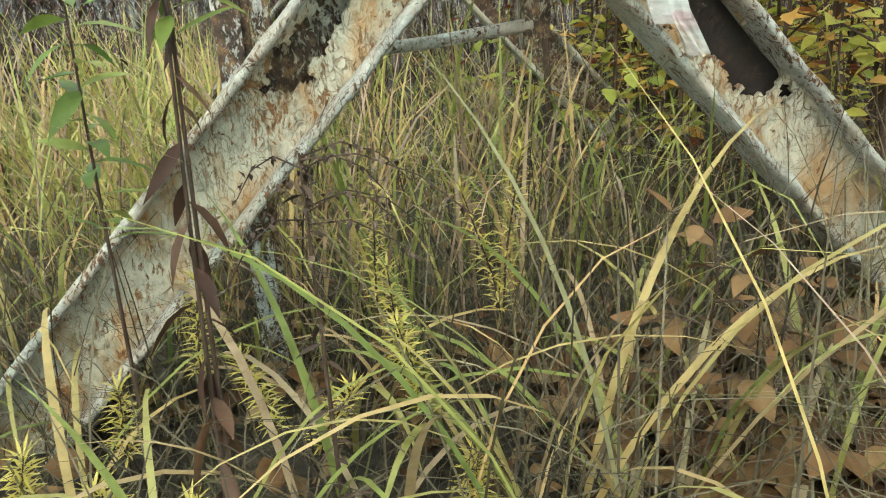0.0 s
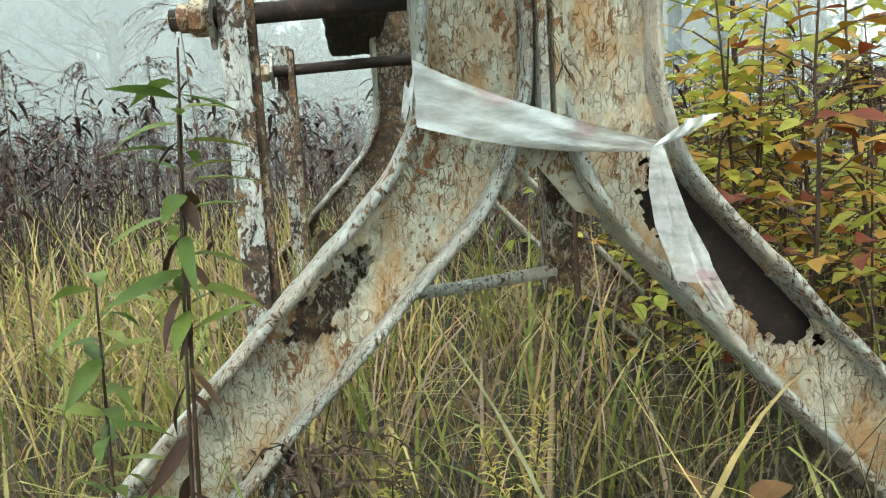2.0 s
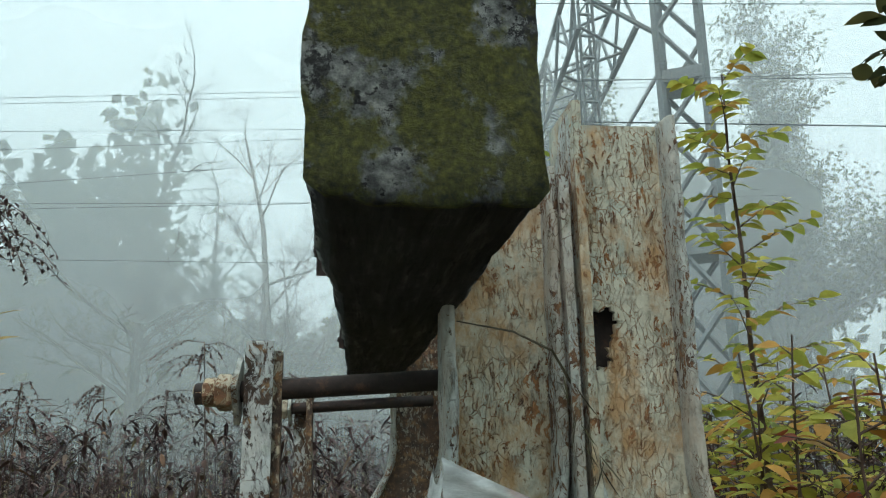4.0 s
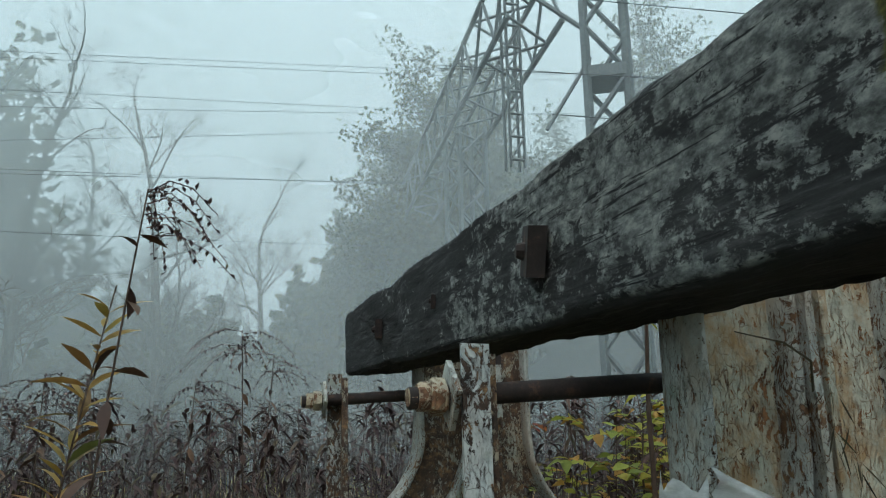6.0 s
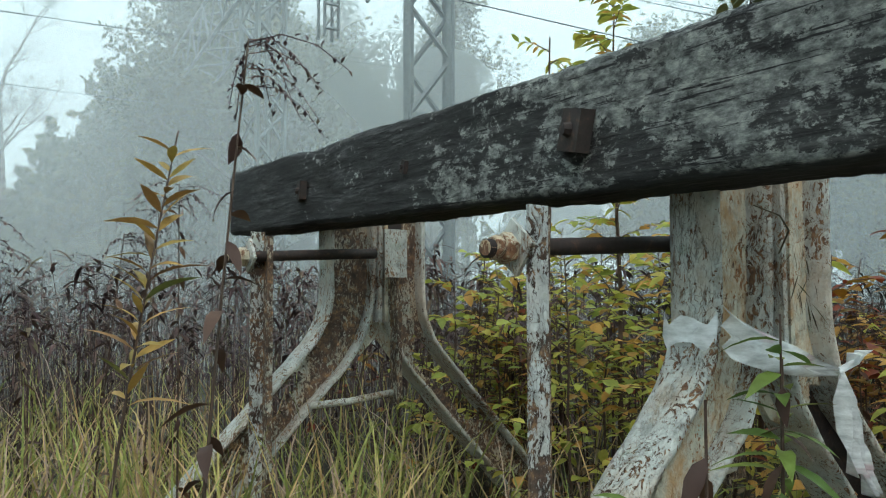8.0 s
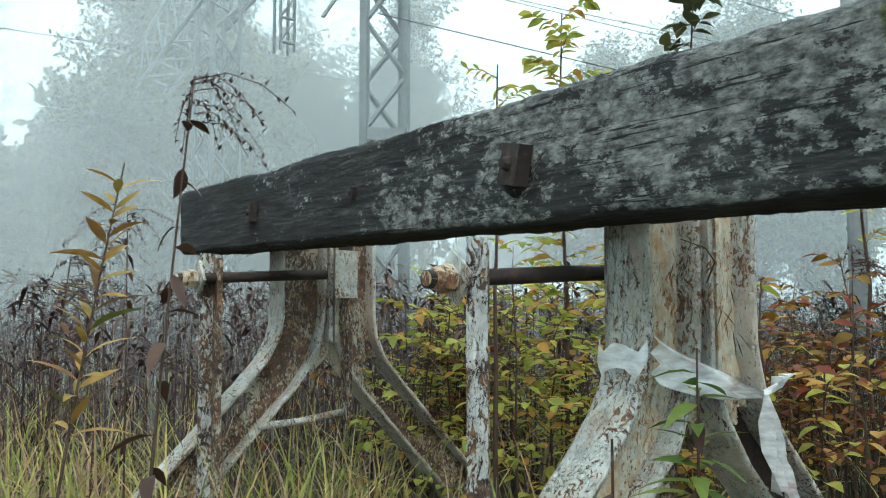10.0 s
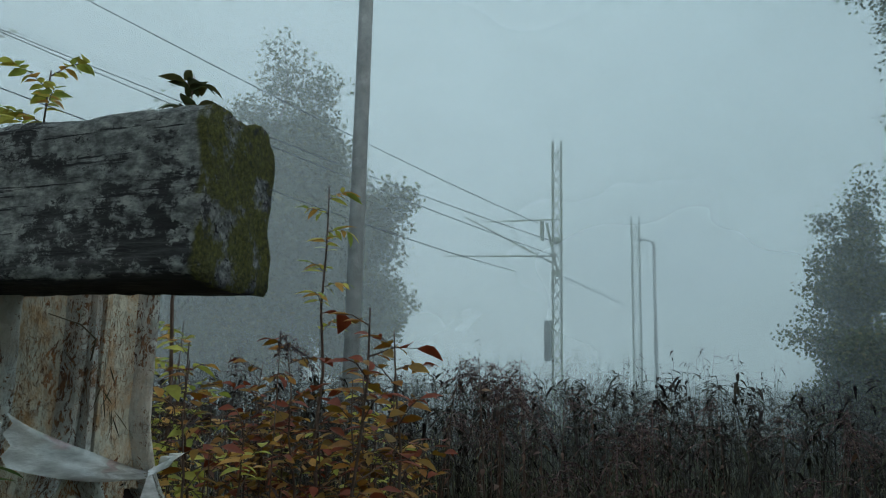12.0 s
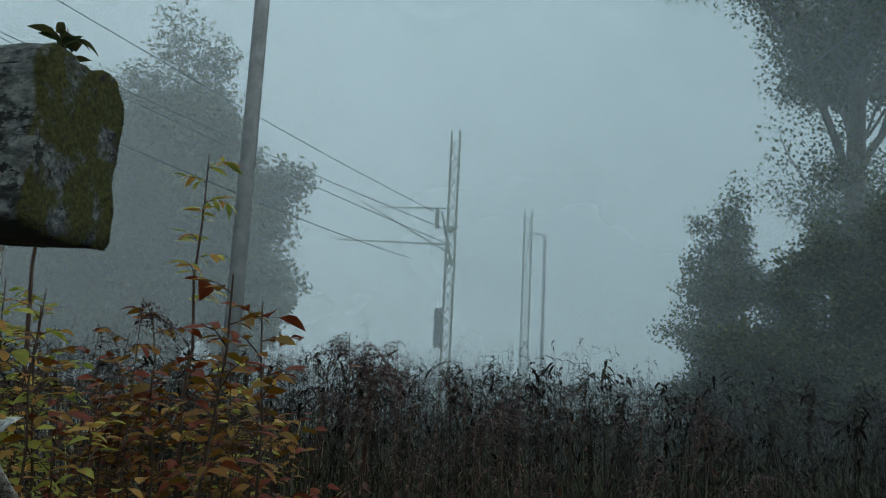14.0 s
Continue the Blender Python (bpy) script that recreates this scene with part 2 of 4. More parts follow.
def by_object(name, stops, rough, through):
    """As leafy(), with the colour drawn for each object."""
    m = leafy(name, stops, rough, through)
    nt = m.node_tree
    info = nt.nodes.new("ShaderNodeObjectInfo")
    for n in nt.nodes:
        if n.bl_idname == "ShaderNodeValToRGB" and n.inputs[0].links and n.inputs[0].links[0].from_node.bl_idname == "ShaderNodeNewGeometry":
            nt.links.new(info.outputs["Random"], n.inputs[0])
    return m


GRASS_PIECE = by_object("long_grass_blade", [(0.0, (0.167, 0.225, 0.065)), (0.3, (0.251, 0.275, 0.080)), (0.5, (0.383, 0.338, 0.130)), (0.7, (0.460, 0.325, 0.145)), (0.85, (0.383, 0.282, 0.188)), (1.0, (0.265, 0.275, 0.145))], 0.5, 0.3)


def plain(name, colour, rough=0.6, metal=0.0, spread=0.25, scale=30):
    m, nt, bsdf = material(name, rough, metal)
    n = noise_node(nt, coords(nt), scale, 6, 0.65)
    nt.links.new(ramp(nt, n, [(0.3, tuple(c * (1 - spread) for c in colour)), (0.7, tuple(min(1, c * (1 + spread)) for c in colour))]), bsdf.inputs["Base Color"])
    bump(nt, bsdf, n, 0.2, 0.003)
    return m


MAST_STEEL = plain("mast_steel", (0.12, 0.14, 0.145), 0.7)
CONCRETE = plain("pole_concrete", (0.24, 0.24, 0.235), 0.9, 0.0, 0.3, 8)
GREEN_STEEL = plain("mossy_mast_paint", (0.17, 0.20, 0.13), 0.8)
WIRE = plain("wire", (0.06, 0.065, 0.07), 0.5, 0.4)
BRASSY = peeling_paint("rusty_nut", 0.53, (0.55, 0.48, 0.36), (0.26, 0.12, 0.06), (0.10, 0.05, 0.03))


def ground_material():
    m, nt, bsdf = material("soil", 0.95)
    v = coords(nt)
    a = noise_node(nt, v, 3, 6, 0.7)
    b = noise_node(nt, v, 45, 6, 0.75)
    mixc = math_node(nt, "ADD", math_node(nt, "MULTIPLY", a, 0.5), math_node(nt, "MULTIPLY", b, 0.5))
    nt.links.new(ramp(nt, mixc, [(0.36, (0.018, 0.015, 0.012)), (0.5, (0.045, 0.038, 0.028)), (0.62, (0.10, 0.09, 0.055))]), bsdf.inputs["Base Color"])
    bump(nt, bsdf, b, 0.8, 0.02)
    return m


SOIL = ground_material()


def tape_material():
    m, nt, bsdf = material("plastic_tape", 0.35)
    n = noise_node(nt, coords(nt, (1, 1, 3)), 14, 5, 0.6)
    pink = ramp(nt, noise_node(nt, coords(nt, (6, 1, 12)), 1.6, 2), [(0.56, (0.84, 0.86, 0.86)), (0.66, (0.66, 0.50, 0.52))])
    nt.links.new(pink, bsdf.inputs["Base Color"])
    bump(nt, bsdf, n, 0.6, 0.01)
    tr = nt.nodes.new("ShaderNodeBsdfTransparent")
    mix = nt.nodes.new("ShaderNodeMixShader")
    nt.links.new(ramp(nt, n, [(0.35, grey(0.2)), (0.65, grey(0.6))]), mix.inputs[0])
    nt.links.new(bsdf.outputs[0], mix.inputs[1])
    nt.links.new(tr.outputs[0], mix.inputs[2])
    nt.links.new(mix.outputs[0], nt.nodes["Material Output"].inputs[0])
    return m


TAPE = tape_material()


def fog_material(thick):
    """Sheet standing in for fog: the share of light behind that it scatters."""
    m = bpy.data.materials.new("mist_sheet")
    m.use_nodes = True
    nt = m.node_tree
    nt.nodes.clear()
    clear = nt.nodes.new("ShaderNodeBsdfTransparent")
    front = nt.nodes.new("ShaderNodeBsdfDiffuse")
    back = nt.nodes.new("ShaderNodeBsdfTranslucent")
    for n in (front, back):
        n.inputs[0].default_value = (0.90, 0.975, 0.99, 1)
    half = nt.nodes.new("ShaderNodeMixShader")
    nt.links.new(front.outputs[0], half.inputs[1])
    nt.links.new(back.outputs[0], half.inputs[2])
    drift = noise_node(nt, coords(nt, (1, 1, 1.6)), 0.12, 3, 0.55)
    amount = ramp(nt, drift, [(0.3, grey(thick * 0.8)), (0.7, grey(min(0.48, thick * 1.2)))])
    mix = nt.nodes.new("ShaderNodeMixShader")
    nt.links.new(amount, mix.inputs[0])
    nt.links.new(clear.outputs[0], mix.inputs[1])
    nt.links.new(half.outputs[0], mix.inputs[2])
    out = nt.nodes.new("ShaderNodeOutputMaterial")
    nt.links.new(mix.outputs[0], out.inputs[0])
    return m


# ---- mesh tools ----
rng = np.random.default_rng(7)


class Build:
    """Collects vertices and faces for one mesh."""

    def __init__(self):
        self.v = []
        self.f = []

    def tube(self, pts, radii, n=6, cap=True):
        pts = [Vector(p) for p in pts]
        base = len(self.v)
        side = None
        for i, p in enumerate(pts):
            d = (pts[min(i + 1, len(pts) - 1)] - pts[max(i - 1, 0)])
            if d.length < 1e-9:
                d = Vector((0, 0, 1))
            d.normalize()
            if side is None:
                side = d.cross(Vector((0.31, 0.92, 0.23)))
                if side.length < 0.1:
                    side = d.cross(Vector((1, 0, 0)))
            side = (side - d * side.dot(d)).normalized()
            up = d.cross(side)
            r = radii[i] if hasattr(radii, "__len__") else radii
            for k in range(n):
                a = 2 * math.pi * k / n
                self.v.append(p + side * (r * math.cos(a)) + up * (r * math.sin(a)))
        for i in range(len(pts) - 1):
            for k in range(n):
                a, b = base + i * n + k, base + i * n + (k + 1) % n
                self.f.append((a, b, b + n, a + n))
        if cap:
            self.f.append(tuple(range(base + n - 1, base - 1, -1)))
            e = base + (len(pts) - 1) * n
            self.f.append(tuple(range(e, e + n)))

    def box(self, lo, hi, m=None):
        base = len(self.v)
        for x in (lo[0], hi[0]):
            for y in (lo[1], hi[1]):
                for z in (lo[2], hi[2]):
                    p = Vector((x, y, z))
                    self.v.append(m @ p if m else p)
        for q in ((0, 1, 3, 2), (4, 6, 7, 5), (0, 4, 5, 1), (2, 3, 7, 6), (0, 2, 6, 4), (1, 5, 7, 3)):
            self.f.append(tuple(base + i for i in q))

    def sweep(self, pts, frames, prof):
        """A closed profile (a, b) carried along pts; frames give the two axes at each point."""
        base = len(self.v)
        n = len(prof)
        for p, (u, w) in zip(pts, frames):
            for a, b in prof:
                self.v.append(Vector(p) + u * a + w * b)
        for i in range(len(pts) - 1):
            for k in range(n):
                a, b = base + i * n + k, base + i * n + (k + 1) % n
                self.f.append((a, b, b + n, a + n))
        self.f.append(tuple(range(base + n - 1, base - 1, -1)))
        e = base + (len(pts) - 1) * n
        self.f.append(tuple(range(e, e + n)))

    def blade(self, root, direction, height, bend, width, seg=5, fold=0.0, lean=0.0):
        """A grass blade that rises and droops towards direction."""
        base = len(self.v)
        d = Vector((math.cos(direction), math.sin(direction), 0))
        s = Vector((-d.y, d.x, 0))
        p = Vector(root)
        ang = lean
        step = height / seg
        for i in range(seg + 1):
            t = i / seg
            w = width * (0.75 + 0.5 * t if t < 0.4 else 0.95 * (1 - ((t - 0.4) / 0.6) ** 1.6)) * 0.5 + 0.0003
            self.v.append(p - s * w)
            self.v.append(p + s * w)
            ang += bend / seg * (0.4 + 1.2 * t)
            p = p + d * (step * math.sin(ang)) + Vector((0, 0, step * math.cos(ang)))
        for i in range(seg):
            a = base + 2 * i
            self.f.append((a, a + 1, a + 3, a + 2))
        return p

    def leaf(self, root, along, normal, length, width, curl=0.2, seg=3):
        """A pointed leaf with a fold along its midrib."""
        along = Vector(along).normalized()
        normal = Vector(normal)
        normal = (normal - along * normal.dot(along))
        if normal.length < 1e-4:
            normal = along.orthogonal()
        normal.normalize()
        side = along.cross(normal)
        base = len(self.v)
        shape = {2: (0, 1, 0), 3: (0, 0.9, 0.75, 0), 4: (0, 0.8, 1, 0.65, 0), 5: (0, 0.6, 1, 0.9, 0.5, 0)}[seg]
        root = Vector(root)
        for i in range(seg + 1):
            t = i / seg
            c = root + along * (length * t) - normal * (curl * length * t * t)
            w = width * 0.5 * shape[i] + 0.0002
            self.v.append(c - side * w + normal * (0.25 * w))
            self.v.append(c)
            self.v.append(c + side * w + normal * (0.25 * w))
        for i in range(seg):
            a = base + 3 * i
            self.f.append((a, a + 1, a + 4, a + 3))
            self.f.append((a + 1, a + 2, a + 5, a + 4))

    def fleck(self, p, u, w):
        """A small leaf: one quad."""
        base = len(self.v)
        self.v += [p - u * 0.5, p + w * 0.35, p + u * 0.5, p - w * 0.35]
        self.f.append((base, base + 1, base + 2, base + 3))

    def mesh(self, name, mat, smooth=False):
        me = bpy.data.meshes.new(name)
        me.from_pydata([tuple(p) for p in self.v], [], self.f)
        me.materials.append(mat)
        if smooth:
            me.polygons.foreach_set("use_smooth", [True] * len(me.polygons))
        me.update()
        return me


def part(name, b, mat, parent=None, label="", smooth=False):
    ob = new(name, b.mesh(name, mat, smooth))
    if parent:
        ob.parent = parent
    if label:
        tagged(ob, label)
    return ob


def thing(name, at, label, category, group=""):
    ob = new(name)
    ob.location = at
    ob.empty_display_size = 0.1
    return tagged(ob, label, category, group)


def roughen(b, amount, scale, seed=0.0):
    for i, p in enumerate(b.v):
        q = Vector(p) * scale + Vector((seed, seed * 2, seed * 3))
        b.v[i] = Vector(p) + Vector((noise.noise(q), noise.noise(q + Vector((31, 7, 3))), noise.noise(q + Vector((5, 19, 41))))) * amount

# ---- ground ----
GZ = -0.25


def ground_height(x, y):
    return GZ + 0.05 * noise.noise(Vector((x * 0.7, y * 0.7, 0))) + 0.02 * noise.noise(Vector((x * 3, y * 3, 4)))


def make_ground():
    b = Build()
    ticks = [-900, -400, -200, -120, -80, -55, -40, -30, -22, -16, -12, -9, -7] + [-5.5 + 0.25 * i for i in range(57)] + [10, 12, 15, 19, 25, 32, 42, 60, 85, 120, 200, 400, 900]
    n = len(ticks)
    for y in ticks:
        for x in ticks:
            near = abs(x) < 60 and abs(y) < 60
            b.v.append(Vector((x, y, ground_height(x, y) if near else GZ)))
    for j in range(n - 1):
        for i in range(n - 1):
            a = j * n + i
            b.f.append((a, a + 1, a + n + 1, a + n))
    ob = part("ground", b, SOIL, smooth=True)
    tagged(ob, "dark damp soil under dead grass and weeds", "ground", kind="structure")


make_ground()

# ---- fog, as translucent sheets ----
FOG_AT = (-0.5, 0.3)


# a ring of see-through sheet round the camera, added to haze what lies behind
def fog_sheet(radius, thick):
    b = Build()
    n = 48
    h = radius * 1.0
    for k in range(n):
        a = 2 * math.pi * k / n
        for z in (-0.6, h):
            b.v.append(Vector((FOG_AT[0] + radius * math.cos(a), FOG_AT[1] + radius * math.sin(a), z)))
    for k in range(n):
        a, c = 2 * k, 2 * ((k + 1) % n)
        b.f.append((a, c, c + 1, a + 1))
    ob = part("fog_sheet", b, fog_material(thick), smooth=True)
    tagged(ob, "pale translucent sheet standing in for autumn morning fog", "fog", kind="structure")


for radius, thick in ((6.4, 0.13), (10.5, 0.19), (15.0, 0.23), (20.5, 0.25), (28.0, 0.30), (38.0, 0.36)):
    fog_sheet(radius, thick)

# ---- the buffer stop ----
X, Y, Z = Vector((1, 0, 0)), Vector((0, 1, 0)), Vector((0, 0, 1))


def curve_points(pts, radius, step=0.03):
    """A polyline in the x-z plane with its corners rounded, at even steps."""
    out = [Vector((pts[0][0], 0, pts[0][1]))]
    for i in range(1, len(pts) - 1):
        a, p, c = (Vector((q[0], 0, q[1])) for q in pts[i - 1:i + 2])
        u, w = (a - p).normalized(), (c - p).normalized()
        half = u.angle(w) / 2
        back = radius / math.tan(half)
        s, e = p + u * back, p + w * back
        for k in range(13):
            t = k / 12
            out.append(s * (1 - t) ** 2 + p * 2 * t * (1 - t) + e * t * t)
    out.append(Vector((pts[-1][0], 0, pts[-1][1])))
    fine = [out[0]]
    for q in out[1:]:
        d = (q - fine[-1]).length
        m = max(1, int(d / step))
        p0 = fine[-1]
        for k in range(1, m + 1):
            fine.append(p0.lerp(q, k / m))
    return fine


def frames_of(pts):
    fr = []
    for i in range(len(pts)):
        d = (pts[min(i + 1, len(pts) - 1)] - pts[max(i - 1, 0)]).normalized()
        fr.append((d.cross(Y).normalized(), Y))
    return fr


def offset_line(pts, d):
    return [p + u * d for p, (u, _) in zip(pts, frames_of(pts))]


def flange(b, line, depth, thick, y, bead=True):
    """A flange: a strip across y with a rounded bead on its edges."""
    t, h = thick / 2, depth / 2
    prof = [(-t, -h + t), (-t * 0.5, -h), (t * 0.5, -h), (t, -h + t), (t, h - t), (t * 0.5, h), (-t * 0.5, h), (-t, h - t)]
    pts = [p + Y * y for p in line]
    b.sweep(pts, frames_of(pts), prof)


def web_panel(b, left, right, y, thick, holes=(), cols=6):
    """The web between two flange lines, with rusted holes (ragged gaps in its grid)."""
    n = len(left)
    keep, known = {}, {}
    cell = (left[0] - right[0]).length / cols
    for side in (-1, 1):
        for i in range(n):
            for k in range(cols + 1):
                p = left[i].lerp(right[i], k / cols)
                w = noise.noise(p * 9 + Vector((3, 0, 5))) * 0.006
                if 0 < k < cols and 0 < i < n - 1:
                    p = p + Vector((noise.noise(p * 170), 0, noise.noise(p * 170 + Vector((9, 4, 2))))) * cell * 0.75
                keep[side, i, k] = len(b.v)
                b.v.append(Vector((p.x, y + side * thick / 2 + w, p.z)))

    def solid(i, k):
        if (i, k) not in known:
            known[i, k] = whole(i, k)
        return known[i, k]

    def whole(i, k):
        if not (0 <= i < n - 1 and 0 <= k < cols):
            return False
        c = (left[i].lerp(right[i], (k + 0.5) / cols) + left[i + 1].lerp(right[i + 1], (k + 0.5) / cols)) / 2
        for hx, hz, hr, squash, tilt in holes:
            dx, dz = c.x - hx, c.z - hz
            ca, sa = math.cos(tilt), math.sin(tilt)
            u, w = dx * ca + dz * sa, (-dx * sa + dz * ca) * squash
            if math.hypot(u, w) < hr * (1 + 0.45 * noise.noise(c * 26) + 0.25 * noise.noise(c * 75)):
                return False
        return True

    for i in range(n - 1):
        for k in range(cols):
            if not solid(i, k):
                continue
            q = [(i, k), (i, k + 1), (i + 1, k + 1), (i + 1, k)]
            b.f.append(tuple(keep[-1, *c] for c in q))
            b.f.append(tuple(keep[1, *c] for c in reversed(q)))
            for (a, c), (di, dk) in zip(((q[0], q[1]), (q[1], q[2]), (q[2], q[3]), (q[3], q[0])), ((-1, 0), (0, 1), (1, 0), (0, -1))):
                if not solid(i + di, k + dk):
                    b.f.append((keep[1, *a], keep[1, *c], keep[-1, *c], keep[-1, *a]))


LEFT = [(0.315, 1.24), (0.315, 0.60), (-0.80, -0.545)]
RIGHT = [(0.545, 1.345), (0.545, 0.58), (1.53, -0.484)]


def buffer_frame(label, inward, size, rise):
    """One of the two bent steel trestles that carry the beam, at y = 0; the post stands on its inward side."""
    t = thing("buffer_stop_frame", (0, 0, GZ), label, "buffer stop", "buffer stop frames")
    up = Matrix.Translation((0, 0, -GZ))

    def put(name, b, mat, label="", parent=None, smooth=False):
        b.v = [up @ Vector((0.2 + (p[0] - 0.2) * size, p[1] * inward, p[2] * size + rise)) for p in b.v]
        if inward < 0:
            b.f = [tuple(reversed(q)) for q in b.f]
        return part(name, b, mat, parent or t, label, smooth)

    for pts, name, holes in ((LEFT, "left_strut", ((0.035, 0.350, 0.105, 3.6, 0.80), (0.005, 0.300, 0.034, 1.3, 0.2))), (RIGHT, "right_strut", ((0.74, 0.42, 0.16, 2.3, -0.82), (0.88, 0.26, 0.11, 2.0, -0.82), (0.492, 0.945, 0.05, 1.7, 1.4)))):
        line = curve_points(pts, 0.42 if name == "left_strut" else 0.5, 0.008)
        half = [0.092 if p.z > 0.75 else max(0.079, 0.092 - (0.75 - p.z) * 0.04) for p in line]
        fr = frames_of(line)
        outer = [p + u * h for p, (u, _), h in zip(line, fr, half)]
        inner = [p - u * h for p, (u, _), h in zip(line, fr, half)]
        web = Build()
        web_panel(web, outer, inner, 0.0, 0.010, holes, 24)
        put("web_plate", web, PAINT_WORN if inward > 0 else PAINT_GONE, "rusted web plate with peeling cream paint")
        for edge, lab in ((outer, "flange"), (inner, "flange")):
            f = Build()
            flange(f, edge, 0.118, 0.020, 0.0)
            roughen(f, 0.004, 14, len(name) + 1.0)
            put(lab, f, PAINT, smooth=True)
        # sheets added behind the near struts so their web holes look dark
        if inward > 0:
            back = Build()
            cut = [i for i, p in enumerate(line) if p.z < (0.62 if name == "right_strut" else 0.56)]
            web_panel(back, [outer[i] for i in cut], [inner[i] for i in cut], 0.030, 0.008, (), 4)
            put("hole_backing", back, RUST_AND_SHADE if name == "right_strut" else PAINT_GONE, "rust-coloured sheet added to darken the web holes")
    # small dark sheet added behind the upper hole in place of its shade
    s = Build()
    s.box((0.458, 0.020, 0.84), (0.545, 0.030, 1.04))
    put("hole_backing", s, RUST_AND_SHADE, "rust-coloured sheet added to darken the web holes")
    # riveted strips where the two struts stand back to back
    for x, z1, d, mat in ((0.425, 1.22, 0.05, PAINT), (0.452, 1.36, 0.035, PAINT_WORN)):
        s = Build()
        s.box((x - 0.008, -0.075, 0.62), (x + 0.008, 0.07, z1))
        roughen(s, 0.006, 9, x)
        put("joint_strip", s, mat)
    # gusset in the crotch
    g = Build()
    pts = [(0.335, 0.56), (0.415, 0.66), (0.50, 0.60), (0.585, 0.44), (0.50, 0.47), (0.43, 0.56), (0.36, 0.49)]
    for y in (0.012, 0.022):
        for x, z in pts:
            g.v.append(Vector((x, y, z)))
    n = len(pts)
    g.f.append(tuple(range(n)))
    g.f.append(tuple(range(2 * n - 1, n - 1, -1)))
    for k in range(n):
        g.f.append((k, k + n, (k + 1) % n + n, (k + 1) % n))
    put("gusset", g, PAINT_WORN)
    # upright angle iron behind, with a bolted plate
    s = Build()
    s.box((0.462, 0.085, 0.315), (0.512, 0.091, 0.98))
    s.box((0.462, 0.091, 0.300), (0.468, 0.14, 0.98))
    roughen(s, 0.004, 8, 2.0)
    put("upright_angle", s, PAINT_GONE, "brown rusted angle iron, cut off above the ground")
    s = Build()
    s.box((0.40, 0.142, 0.80), (0.50, 0.150, 0.99))
    put("bolt_plate", s, PAINT)
    # low cross tube
    s = Build()
    s.tube([(0.11, 0.09, 0.318), (0.28, 0.10, 0.325), (0.48, 0.095, 0.345)], 0.013, 10)
    put("cross_tube", s, PAINT, smooth=True)
    # front post: a split angle iron
    s = Build()
    s.box((-0.135, 0.125, -0.38), (-0.083, 0.134, 0.962))
    roughen(s, 0.006, 7, 5.0)
    post = put("front_post", s, PAINT_PALE, "flat iron post with chipped white paint")
    s = Build()
    s.box((-0.088, 0.136, -0.38), (-0.068, 0.182, 0.945))
    roughen(s, 0.006, 7, 5.0)
    put("post_web", s, PAINT_GONE, "bare brown rusted side of the post", parent=post)
    s = Build()
    s.box((-0.005, -0.044, -0.044), (0.005, 0.044, 0.044), Matrix.Translation((-0.148, 0.155, 0.871)) @ Matrix.Rotation(radians(38), 4, "X"))
    roughen(s, 0.004, 20, 1.0)
    put("washer_plate", s, PAINT, parent=post)
    # tie rod with its nut
    s = Build()
    s.tube([(-0.225, 0.155, 0.868), (-0.10, 0.155, 0.872), (0.20, 0.15, 0.886), (0.36, 0.14, 0.892)], 0.020, 12)
    roughen(s, 0.002, 30, 3.0)
    rod = put("tie_rod", s, RUST_AND_SHADE, "dark rusted tie rod", smooth=True)
    s = Build()
    m = Matrix.Translation((-0.175, 0.155, 0.869)) @ Matrix.Rotation(radians(90), 4, "Y")
    for z0, z1, r, k in ((-0.012, 0.018, 0.034, 6), (-0.035, -0.012, 0.027, 8), (-0.052, -0.035, 0.019, 10)):
        s.tube([m @ Vector((0, 0, z0)), m @ Vector((0, 0, z0 + 0.004)), m @ Vector((0, 0, z1 - 0.004)), m @ Vector((0, 0, z1))], [r * 0.9, r, r, r * 0.9], k)
    roughen(s, 0.003, 30, 6.0)
    put("nut", s, BRASSY, "flaking rusty hexagon nut", parent=rod)
    return t


near_frame = buffer_frame("rusted bent steel trestle of a buffer stop, white paint peeling", 1, 0.907, 0.11)
near_frame.location = (0, 1.485, GZ)
far_frame = buffer_frame("rusted bent steel trestle under the far half of the beam", -1, 0.97, 0.085)
far_frame.location = (-0.005, 3.21, GZ)


